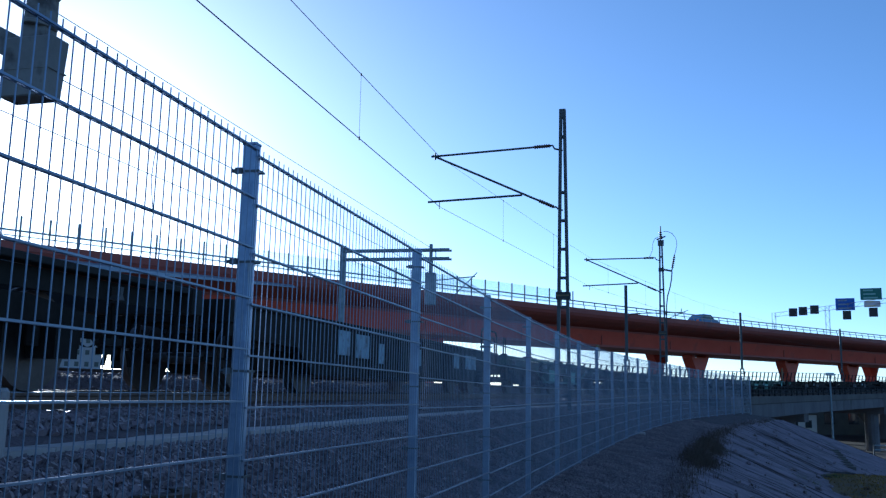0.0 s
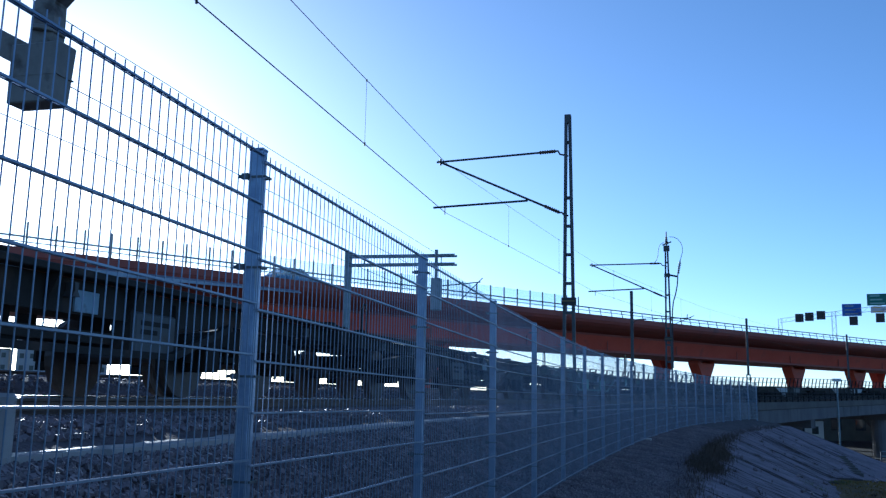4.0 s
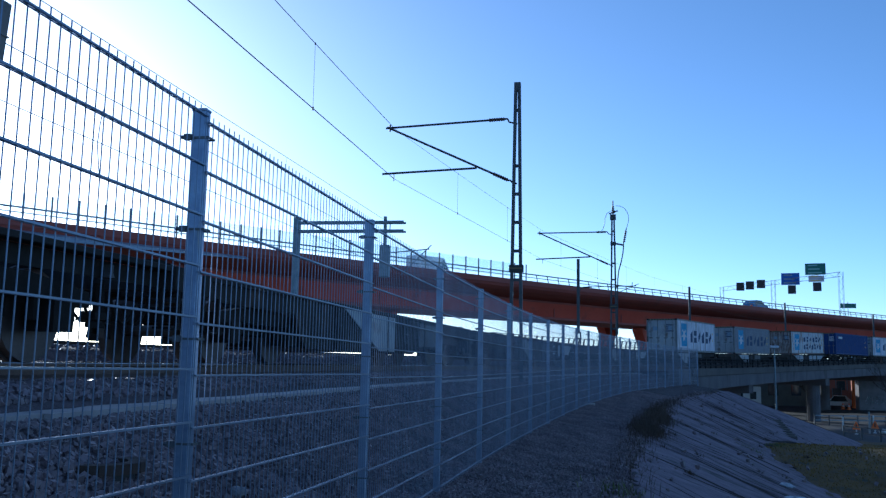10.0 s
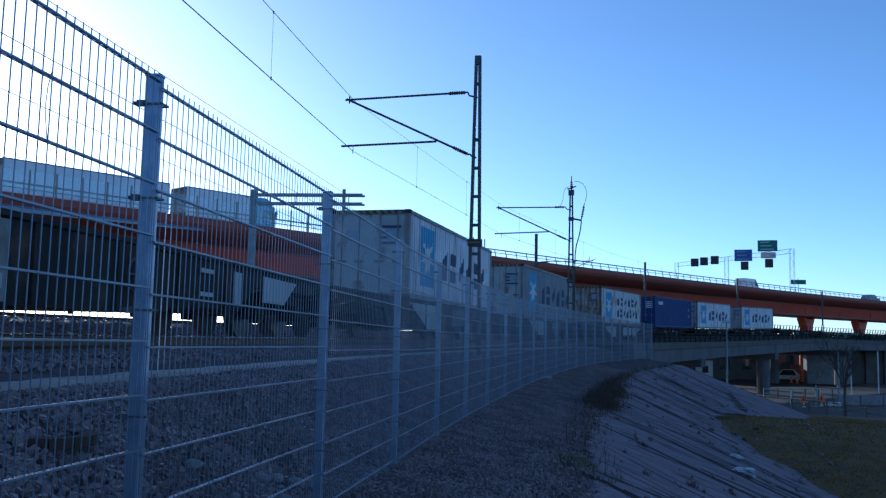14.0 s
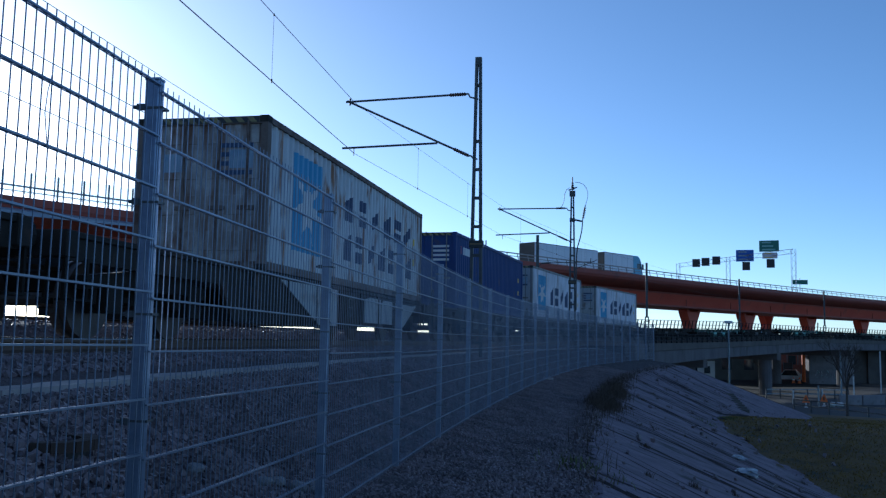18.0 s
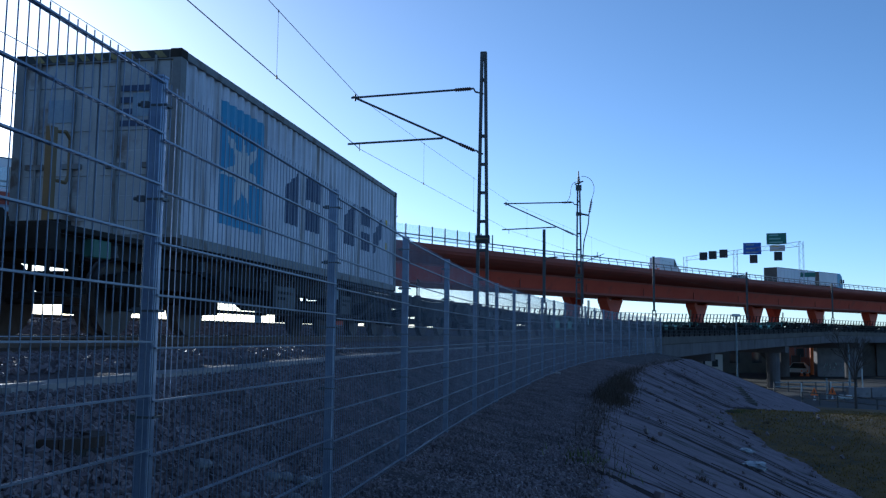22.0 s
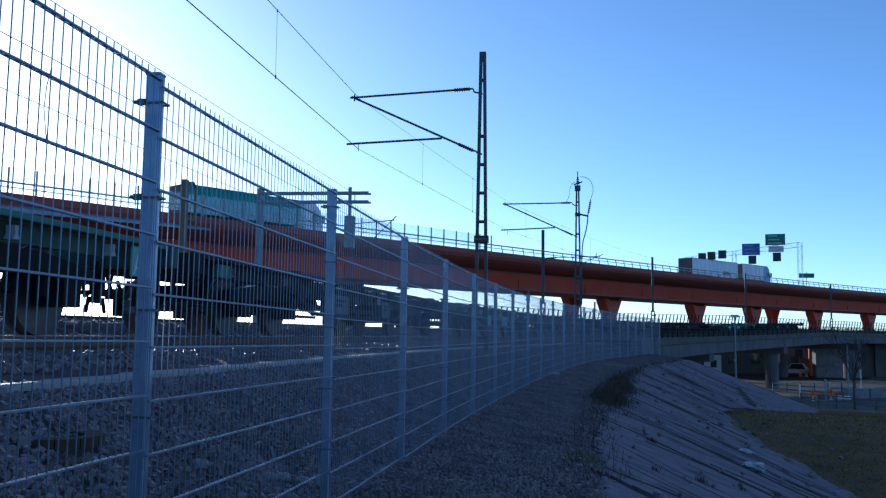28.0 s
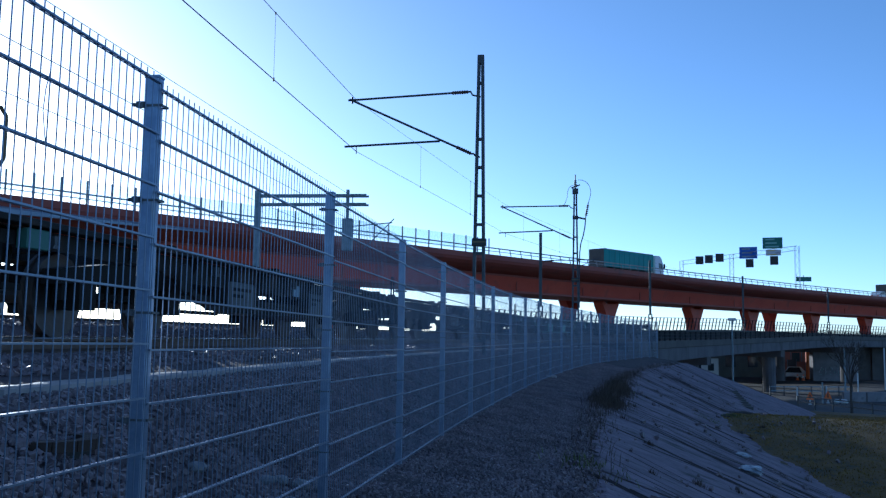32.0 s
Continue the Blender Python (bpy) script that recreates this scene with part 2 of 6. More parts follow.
DULLP = material("mossy_grey_wagon_plate", (0.17, 0.172, 0.168), (0.28, 0.28, 0.27), 0.7, 0, 0.8, 15, 0.2, 0.004, spots=((0.12, 0.115, 0.085), 0.5, 0.72, 1.7))
BLACK = material("black_panel", (0.012, 0.012, 0.013), (0.025, 0.025, 0.025), 0.5)
SIGNB = material("blue_sign_face", (0.02, 0.09, 0.42), (0.03, 0.11, 0.47), 0.4)
SIGNG = material("green_sign_face", (0.015, 0.12, 0.09), (0.02, 0.15, 0.11), 0.4)
T_WHITE = material("white_trailer_side", (0.62, 0.66, 0.7), (0.72, 0.75, 0.79), 0.4, 0, 0.5, 6)
T_BLUE = material("light_blue_cab_paint", (0.1, 0.32, 0.5), (0.15, 0.4, 0.58), 0.35, 0, 1, 10)
T_GREEN = material("teal_container_side", (0.02, 0.2, 0.19), (0.035, 0.26, 0.24), 0.5, 0, 0.6, 8)
T_DARK = material("dark_grey_trailer_paint", (0.06, 0.065, 0.07), (0.1, 0.1, 0.11), 0.5)
TYRE = material("black_rubber", (0.015, 0.015, 0.015), (0.03, 0.03, 0.03), 0.8)
WINDOW = material("dark_window_glass", (0.02, 0.03, 0.04), (0.03, 0.045, 0.055), 0.08)
ORANGE = material("orange_plastic", (0.75, 0.16, 0.03), (0.85, 0.2, 0.04), 0.5)
BARK = material("bare_bark", (0.05, 0.04, 0.035), (0.1, 0.08, 0.065), 0.9, 0, 6, 30)
WALLD = material("dark_retaining_wall", (0.07, 0.06, 0.055), (0.13, 0.115, 0.1), 0.9, 0, 0.6, 8, 0.4, 0.02)
BRICKR = material("brick_red_facade", (0.3, 0.1, 0.07), (0.4, 0.15, 0.1), 0.85, 0, 0.6, 8)
PALE = material("pale_plaster", (0.55, 0.54, 0.52), (0.66, 0.65, 0.62), 0.8, 0, 0.6, 8)
FILM = material("white_plastic_film", (0.2, 0.2, 0.21), (0.36, 0.36, 0.38), 0.4, 0, 5, 40)
# darker than the sheet: the wrinkles' shade is put into this colour
CREASE = material("shade_toned_fold", (0.05, 0.042, 0.04), (0.12, 0.1, 0.098), 0.95, 0, 2, 30, 0.4, 0.006)
SHED = material("dull_green_grey_sheet", (0.07, 0.075, 0.065), (0.12, 0.12, 0.105), 0.8, 0, 0.6, 8)
PALEB = material("pale_blue_placard", (0.2, 0.28, 0.35), (0.28, 0.36, 0.43), 0.6, 0, 3, 30, spots=((0.12, 0.12, 0.12), 0.5, 0.65, 6.0))
HAZE = material("pale_far_plaster", (0.3, 0.29, 0.285), (0.38, 0.37, 0.36), 0.9, 0, 0.1, 2)
RIMB = material("brown_rim_stone", (0.035, 0.022, 0.016), (0.07, 0.046, 0.033), 0.9, 0, 4, 40, 0.4, 0.004, each=0.3)
ROCK = material("broken_rock", (0.13, 0.125, 0.13), (0.23, 0.22, 0.22), 0.6, 0, 6, 40, 0.6, 0.006, each=0.3)
MOSS = material("yellow_green_grass", (0.06, 0.075, 0.018), (0.13, 0.14, 0.04), 0.9, 0, 3, 30, 0.1, 0.002, island=0.4)
RUSTF = material("rusty_frame_paint", (0.08, 0.055, 0.042), (0.19, 0.15, 0.13), 0.7, 0, 1.5, 25, 0.3, 0.004, spots=((0.07, 0.035, 0.022), 0.5, 0.64, 3.0))
GRIMF = material("grimy_frame_paint", (0.12, 0.125, 0.13), (0.22, 0.225, 0.23), 0.55, 0, 1.5, 25, 0.3, 0.004, spots=((0.08, 0.06, 0.045), 0.53, 0.68, 3.0))
SCREEN = glass("clear_screen_glass", (0.85, 0.93, 0.96))


# ---- mesh tools ----
def box(bm, x0, x1, y0, y1, z0, z1, m=None):
    v = [bm.verts.new(p) for p in ((x0, y0, z0), (x1, y0, z0), (x1, y1, z0), (x0, y1, z0), (x0, y0, z1), (x1, y0, z1), (x1, y1, z1), (x0, y1, z1))]
    if m is not None:
        for q in v:
            q.co = m @ q.co
    for f in ((0, 3, 2, 1), (4, 5, 6, 7), (0, 1, 5, 4), (1, 2, 6, 5), (2, 3, 7, 6), (3, 0, 4, 7)):
        bm.faces.new([v[i] for i in f])
    return v


def bar(bm, a, b, r, sides=6, r2=None):
    """A round bar from a to b."""
    a, b = Vector(a), Vector(b)
    q = (b - a).to_track_quat("Z", "Y")
    r2 = r if r2 is None else r2
    ring = [[bm.verts.new(p + q @ Vector((rr * math.cos(k), rr * math.sin(k), 0))) for k in [2 * math.pi * i / sides for i in range(sides)]] for p, rr in ((a, r), (b, r2))]
    for i in range(sides):
        j = (i + 1) % sides
        bm.faces.new((ring[0][i], ring[0][j], ring[1][j], ring[1][i]))
    bm.faces.new(ring[0][::-1])
    bm.faces.new(ring[1])


def beam(bm, a, b, w, h, up=(0, 0, 1)):
    """A square bar from a to b, w wide and h high."""
    a, b = Vector(a), Vector(b)
    d = (b - a).normalized()
    side = d.cross(Vector(up))
    side = side.normalized() if side.length > 1e-4 else Vector((1, 0, 0))
    top = side.cross(d)
    o = [s * side * w / 2 + t * top * h / 2 for s, t in ((-1, -1), (1, -1), (1, 1), (-1, 1))]
    v = [bm.verts.new(a + k) for k in o] + [bm.verts.new(b + k) for k in o]
    for f in ((0, 1, 2, 3), (7, 6, 5, 4), (0, 4, 5, 1), (1, 5, 6, 2), (2, 6, 7, 3), (3, 7, 4, 0)):
        bm.faces.new([v[i] for i in f])


def prism(bm, outline, y0, y1):
    """An outline of (x, z) points, thick from y0 to y1."""
    a = [bm.verts.new((x, y0, z)) for x, z in outline]
    b = [bm.verts.new((x, y1, z)) for x, z in outline]
    bm.faces.new(a)
    bm.faces.new(b[::-1])
    n = len(a)
    for i in range(n):
        bm.faces.new((a[i], b[i], b[(i + 1) % n], a[(i + 1) % n]))


def sweep(bm, lines, closed=True):
    """Skins a strip through rows of points; every row has the same count."""
    rows = [[bm.verts.new(p) for p in row] for row in lines]
    n = len(rows[0])
    for a, b in zip(rows, rows[1:]):
        for i in range(n if closed else n - 1):
            j = (i + 1) % n
            bm.faces.new((a[i], a[j], b[j], b[i]))
    if closed:
        bm.faces.new(rows[0][::-1])
        bm.faces.new(rows[-1])


def mesh_of(name, bm, mat, bevel=0.0, smooth=False):
    if bevel:
        bmesh.ops.bevel(bm, geom=bm.edges[:], offset=bevel, segments=1, affect="EDGES", clamp_overlap=True)
    bmesh.ops.recalc_face_normals(bm, faces=bm.faces[:])
    me = bpy.data.meshes.new(name)
    bm.to_mesh(me)
    bm.free()
    for m in mat if isinstance(mat, (list, tuple)) else (mat,):
        me.materials.append(m)
    if smooth:
        me.polygons.foreach_set("use_smooth", [True] * len(me.polygons))
    return me


def part(name, bm, mat, parent=None, label="", bevel=0.0, at=None, smooth=False):
    """One mesh object, under a thing or part when one is given."""
    ob = new(name, bm if isinstance(bm, bpy.types.Mesh) else mesh_of(name, bm, mat, bevel, smooth))
    if parent:
        ob.parent = parent
    if at is not None:
        ob.matrix_local = at
    return tagged(ob, label)


def thing(name, label, category, group="", at=None, kind=""):
    ob = new(name)
    ob.empty_display_size = 0.2
    if at is not None:
        ob.matrix_local = at
    return tagged(ob, label, category, group, kind)


def B():
    return bmesh.new()


# ---- the plan ----
def fence_x(y):
    return -1.52 + 0.00293 * max(0.0, y - 8.0) ** 2


def fence_z(y):
    """Ground along the fence."""
    if y < 8:
        return 0.0 - 0.0157 * (max(y, -10) - 3)
    return -0.08 + 0.2 * min(1.0, max(0.0, (y - 17) / 18.0))


BEND, K = 10.87, 0.0027
FAR = 190.0


def track_at(s, off=0.0):
    """Place and heading of the track's middle, s metres along it; off to the right of the way out."""
    y = s
    for _ in range(8):
        d = min(max(0.0, y - BEND), FAR - BEND)
        length = y + (2 * K) ** 2 * d ** 3 / 6
        if y > FAR:
            length += (y - FAR) * (math.hypot(1, 2 * K * d) - 1)
        y -= (length - s) / math.hypot(1, 2 * K * d)
    d = max(0.0, y - BEND)
    e = min(d, FAR - BEND)
    x = -6.31 + K * e * e + 2 * K * e * max(0.0, d - e)
    slope = 2 * K * e
    n = math.hypot(1, slope)
    rise = 0.00012 * min(max(0.0, s - 40), 90) ** 2
    return Vector((x + off / n, y - off * slope / n, 1.05 + rise)), math.atan2(1, slope)


def track_xy(y):
    d = max(0.0, y - BEND)
    e = min(d, FAR - BEND)
    return -6.31 + K * e * e + 2 * K * e * max(0.0, d - e)


END = 54.0
STREET = -4.6


def smooth(a, b, v):
    t = min(1.0, max(0.0, (v - a) / (b - a)))
    return t * t * (3 - 2 * t)


def land_z(x, y):
    """Height of the land: rail bank, path, paved slope, grass and street."""
    yy = min(y, END)
    fx, zf = fence_x(yy), fence_z(yy)
    tx = track_xy(yy)
    low = STREET
    grass = -2.75 + 1.35 * math.exp(-(((y - 31) / 10) ** 2)) - 0.03 * max(0.0, x - 6)
    grass = max(grass, low)
    if y < END + 3:
        low = grass if x > 0 else low
    u = x - fx
    if u >= 0:
        top = zf - 0.3 * min(u / 1.75, 1)
        d = max(0.0, u - 1.75)
        top -= d / 2.6
    else:
        trough = tx + 2.86
        if x > trough:
            f = (x - trough) / (fx - trough)
            top = 0.7 + (zf - 0.7) * smooth(0, 1, f)
        elif x > tx + 2.0:
            f = (x - tx - 2.0) / 0.86
            top = 0.86 - 0.16 * f
        elif x > tx - 1.7:
            top = 0.86
        elif x > tx - 2.55:
            top = 0.86 + 0.5 * (tx - 1.7 - x)
        elif x > tx - 7.2:
            top = 1.285
        else:
            top = 1.285 - (tx - 7.2 - x) / 2.0
    if y > END:
        top -= (y - END) / 1.5
    return max(low, top)


# ---- ground: one sheet out to the horizon ----
def steps(*runs):
    out = []
    for a, b, n in runs:
        out += [a + (b - a) * i / n for i in range(n)]
    return out + [runs[-1][1]]


gx = steps((-2600, -300, 5), (-300, -60, 6), (-60, -18, 10), (-18, -12, 8), (-12, -7, 20), (-7, 4, 55), (4, 16, 24), (16, 60, 14), (60, 300, 8), (300, 2600, 5))
gy = steps((-1500, -150, 4), (-150, -20, 8), (-20, 2, 16), (2, 24, 74), (24, 66, 70), (66, 150, 14), (150, 500, 8), (500, 3500, 6))
gb = B()
grid = [[gb.verts.new((x, y, land_z(x, y) + (0.03 * noise.noise((x * 1.7, y * 1.7, 0)) if abs(x) < 20 and y < 60 else 0))) for x in gx] for y in gy]
for j, y in enumerate(gy[:-1]):
    for i, x in enumerate(gx[:-1]):
        f = gb.faces.new((grid[j][i], grid[j][i + 1], grid[j + 1][i + 1], grid[j + 1][i]))
        cx, cy = (x + gx[i + 1]) / 2, (y + gy[j + 1]) / 2
        u = cx - fence_x(min(cy, END))
        z = land_z(cx, cy)
        if abs(cx) > 300 or cy > 400 or cy < -150:
            f.material_index = 3
        elif z <= STREET + 0.02 and cx > -12:
            f.material_index = 4
        elif u > 1.75:
            f.material_index = 2
        elif cx < track_xy(min(cy, END)) - 9 or cy > END:
            f.material_index = 3
        elif u > -0.2:
            f.material_index = 0
        else:
            f.material_index = 1
ground = part("ground", gb, [GRAVEL, BALLAST, GRASS, LAND, ASPH], smooth=True)
tagged(ground, "gravel path, ballast bank, winter grass and street", "ground", kind="structure")

# ---- the rail bridge beyond the bank ----
BR0, BR1 = 57.5, 640.0
bs = [BR0 + i * 6.0 for i in range(30)] + [BR0 + 180 + i * 40 for i in range(11)]


def bridge_rows(section):
    out = []
    for s in bs:
        row = []
        for off, z in section:
            p, _ = track_at(s, off)
            row.append((p.x, p.y, p.z + z))
        out.append(row)
    return out


rail_bridge = thing("rail_bridge", "concrete railway bridge with dark steel railing", "bridge", kind="structure")
b = B()
sweep(b, bridge_rows([(5.4, -0.05), (5.4, -1.45), (4.6, -1.5), (-9, -1.5), (-9, -0.05), (-8.6, -0.05), (-8.6, -0.3), (5.0, -0.3), (5.0, -0.05)]))
part("deck", b, SOOTC, rail_bridge, "sooty weathered concrete deck")
b = B()
sweep(b, bridge_rows([(5.404, -0.02), (5.48, -0.02), (5.48, -0.5), (5.404, -0.54)]))
part("edge_beam", b, WALLD, rail_bridge, "dark stained edge beam")
b = B()
sweep(b, bridge_rows([(4.8, -0.29), (4.8, -0.2), (-8.4, -0.2), (-8.4, -0.29)]))
part("ballast_bed", b, BALLAST, rail_bridge)
pier_b = B()
for off in (-6, 3.4):
    bar(pier_b, (off, 0, 0), (off, 0, 6.2), 0.75, 14)
box(pier_b, -8, 5.0, -0.8, 0.8, 4.6, 5.4)
pier_me = mesh_of("pier", pier_b, SOOTC, smooth=False)
for s in (82, 112, 144, 178, 214):
    p, h = track_at(s)
    part("pier", pier_me, SOOTC, rail_bridge, at=Matrix.Translation((p.x, p.y, STREET - 0.3)) @ Matrix.Rotation(h - math.pi / 2, 4, "Z") @ Matrix.Diagonal((1, 1, (p.z - 1.5 - STREET + 0.3) / 5.4, 1)))
b = B()
for off, base in ((5.2, -1.6),):
    p, h = track_at(56.5, -1.8)
    m = Matrix.Translation((p.x, p.y, 0)) @ Matrix.Rotation(h - math.pi / 2, 4, "Z")
    box(b, -8, 7.2, -0.6, 2.0, STREET, p.z - 1.5, m)
    box(b, 6.6, 7.2, -3.4, 2.0, STREET, p.z - 0.05, m)
part("abutment", b, CONC, rail_bridge)
rail_post = B()
box(rail_post, -0.04, 0.04, -0.04, 0.04, -0.1, 0.66)
rail_post = mesh_of("railing_post", rail_post, RAILB)
for i in range(60):
    p, h = track_at(BR0 + 0.4 + i * 2.0, 5.2)
    part("railing_post", rail_post, RAILB, rail_bridge, at=Matrix.Translation(p) @ Matrix.Rotation(h, 4, "Z"))
for z in (0.18, 0.42, 0.64):
    b = B()
    sweep(b, bridge_rows([(5.17, z - 0.03), (5.23, z - 0.03), (5.23, z + 0.03), (5.17, z + 0.03)]))
    part("rail", b, RAILB, rail_bridge)
b = B()
s = BR0
while s < BR0 + 118:
    p, _ = track_at(s, 5.2)
    bar(b, p + Vector((0, 0, 0)), p + Vector((0, 0, 0.64)), 0.016, 4)
    s += 0.28
tagged(part("balusters", b, RAILB, rail_bridge), kind="stuff")
# parapet and leaning screen on the bridge's far side
b = B()
sweep(b, bridge_rows([(-8.65, -0.06), (-8.65, 0.72), (-8.95, 0.72), (-8.95, -0.06)]))
part("far_parapet", b, WALLD, rail_bridge, "dark low parapet")
b = B()
for i in range(150):
    p, h = track_at(60 + i * 1.15, -8.8)
    q, _ = track_at(60 + i * 1.15 + 0.75, -8.8)
    beam(b, p + Vector((0, 0, 0.7)), q + Vector((0, 0, 2.25)), 0.1, 0.1)
tagged(part("leaning_strut", b, RAILB, rail_bridge), kind="stuff")
b = B()
for z in (1.25, 1.7, 2.25):
    sweep(b, [[(track_at(s, o)[0] + Vector((0, 0, z + dz))) for o, dz in ((-8.77, -0.025), (-8.83, -0.025), (-8.83, 0.025), (-8.77, 0.025))] for s in range(60, 236, 6)])
part("screen_rail", b, RAILB, rail_bridge)

# ---- rails, sleepers ----
for k, (mid, lift) in enumerate(((0.0, 0.0), (-4.5, 0.36))):
    line = thing("railway_track", "rusty steel rails with polished heads on ballast", "track", kind="structure")
    for gauge in (-0.75, 0.75):
        foot, head = B(), B()
        ss = [-420] + [-60 + 6 * i for i in range(45)] + [240 + 40 * i for i in range(11)] if k == 0 else [-120] + [-60 + 6 * i for i in range(20)]
        for b, sec in ((foot, ((-0.07, -0.17), (0.07, -0.17), (0.07, -0.15), (0.012, -0.12), (0.012, -0.045), (0.036, -0.035), (0.036, -0.008), (-0.036, -0.008), (-0.036, -0.035), (-0.012, -0.045), (-0.012, -0.12), (-0.07, -0.15))), (head, ((-0.034, -0.0075), (0.034, -0.0075), (0.03, 0.0), (-0.03, 0.0)))):
            sweep(b, [[(lambda p: (p.x, p.y, p.z + lift + z))(track_at(s, mid + gauge + o)[0]) for o, z in sec] for s in ss])
        rail = part("rail", foot, RUSTRAIL, line)
        part("rail_head", head, RAILTOP, rail)
    sl = B()
    box(sl, -1.25, 1.25, -0.13, 0.13, -0.36, -0.17)
    sl = mesh_of("sleeper", sl, SLEEPER)
    for i in range(100 if k == 0 else 60):
        p, h = track_at(-6 + i * 0.65, mid)
        part("sleeper", sl, SLEEPER, line, at=Matrix.Translation(p + Vector((0, 0, lift))) @ Matrix.Rotation(h - math.pi / 2, 4, "Z"))

# ---- concrete cable trough beside the track ----
trough = thing("cable_trough", "pale concrete cable trough along the ballast shoulder", "cable trough", kind="structure")
lid = B()
box(lid, -0.24, 0.24, -0.49, 0.49, 0.0, 0.07)
lid = mesh_of("lid", lid, TROUGH)
side_b = B()
box(side_b, -0.2, 0.2, -0.5, 0.5, -0.4, 0.0)
side_b = mesh_of("trough_body", side_b, TROUGH)
for i in range(62):
    p, h = track_at(-6 + i, 2.6)
    m = Matrix.Translation((p.x, p.y, 0.68)) @ Matrix.Rotation(h - math.pi / 2 + random.uniform(-0.01, 0.01), 4, "Z")
    part("trough_body", side_b, TROUGH, trough, at=m)
    part("lid", lid, TROUGH, trough, at=m @ Matrix.Translation((random.uniform(-0.02, 0.02), 0, 0.002)) @ Matrix.Rotation(random.uniform(-0.012, 0.012), 4, "Y"))

# ---- the mesh fence ----
fence = thing("mesh_fence", "galvanised double-wire mesh fence along the railway", "fence", kind="structure")
TOP = 2.05
PW = 2.515


def panel_mesh():
    b = B()
    for i in range(51):
        y = i * 0.05
        w = 0.0016
        vs = [[b.verts.new((dx, y + dy, z)) for dx, dy in ((-w, -w), (w, -w), (w, w), (-w, w))] for z in (TOP - 2.03, TOP + 0.032)]
        for q in range(4):
            b.faces.new((vs[0][q], vs[0][(q + 1) % 4], vs[1][(q + 1) % 4], vs[1][q]))
        b.faces.new(vs[1])
    for k in range(11):
        z = TOP - 0.2 * k
        for dx in (-0.0062, 0.0062):
            beam(b, (dx, -0.004, z), (dx, 2.504, z), 0.006, 0.007)
    return mesh_of("mesh_panel", b, WIRE)


panel = panel_mesh()
b = B()
box(b, -0.03, 0.03, -0.024, 0.024, -0.5, TOP + 0.055)
post_me = mesh_of("post", b, POSTM, bevel=0.006)
b = B()
box(b, -0.0315, 0.0315, -0.0255, 0.0255, TOP + 0.05, TOP + 0.062)
cap_me = mesh_of("cap", b, POSTM, bevel=0.003)
b = B()
box(b, -0.036, 0.05, -0.028, -0.025, -0.0045, 0.0045)
box(b, -0.036, 0.05, 0.025, 0.028, -0.0045, 0.0045)
box(b, 0.045, 0.048, -0.025, 0.025, -0.0045, 0.0045)
box(b, -0.05, -0.02, -0.044, -0.028, -0.012, 0.012)
bar(b, (-0.05, -0.036, 0), (-0.064, -0.036, 0), 0.008, 6)
clamp_me = mesh_of("clamp", b, CLIP)
POSTS = []
for i in range(-8, 22):
    y = 3.045 + PW * i
    if i > 2:
        y = POSTS[-1][1] + PW * math.cos(math.atan(2 * 0.00293 * max(0, POSTS[-1][1] - 8)))
    POSTS.append((fence_x(y), y, fence_z(y)))
for i, (x, y, z) in enumerate(POSTS):
    nx, ny, nz = POSTS[min(i + 1, len(POSTS) - 1)] if i + 1 < len(POSTS) else (x, y, z)
    px, py, pz = POSTS[i - 1] if i else (x, y - 1, z)
    turn = Matrix.Rotation(-math.atan2(nx - px, ny - py), 4, "Z")
    post = part("post", post_me, POSTM, fence, at=Matrix.Translation((x - 0.04, y, z)) @ turn)
    part("cap", cap_me, POSTM, post)
    for h in (0.4, 0.79, 1.19, 1.62, 1.99):
        part("clamp", clamp_me, CLIP, post, at=Matrix.Translation((0, 0, h)))
    if i + 1 < len(POSTS):
        run = Vector((nx - x, ny - y, nz - z))
        part("mesh_panel", panel, WIRE, fence, at=Matrix.Translation((x, y - 0.035, (z + nz) / 2 - 0.2 * (nz - z) + 0.012)) @ Matrix.Rotation(-math.atan2(run.x, run.y), 4, "Z") @ Matrix.Rotation(0.4 * math.atan2(nz - z, PW), 4, "X"))

b = B()
bent = [(2.29, 1.96), (2.288, 1.9), (2.27, 1.84), (2.262, 1.77), (2.275, 1.71), (2.287, 1.66)]
sweep(b, [[(fence_x(2) + 0.012 + 0.002 * math.cos(k * 1.57), y + 0.002 * math.sin(k * 1.57), z) for k in range(4)] for y, z in bent])
part("bent_wire", b, WIRE, fence, "bent piece of wire")
for i in (17,):
    x, y, z = POSTS[i]
    b = B()
    box(b, -0.16, 0.16, -0.16, 0.16, -0.2, 0.05)
    part("footing", b, TROUGH, fence, "pale concrete footing", bevel=0.015, at=Matrix.Translation((x - 0.02, y, land_z(x, y))))

# ---- the red road viaduct ----
DECK = 10.3


def via_y(x):
    return -0.002171 * x * x + 1.388 * x + 109.2


VS, acc = [], 0.0
for i in range(1241):
    x = -130 + i * 0.25
    y = via_y(x)
    if VS:
        acc += math.hypot(x - VS[-1][1], y - VS[-1][2])
    VS.append((acc, x, y))


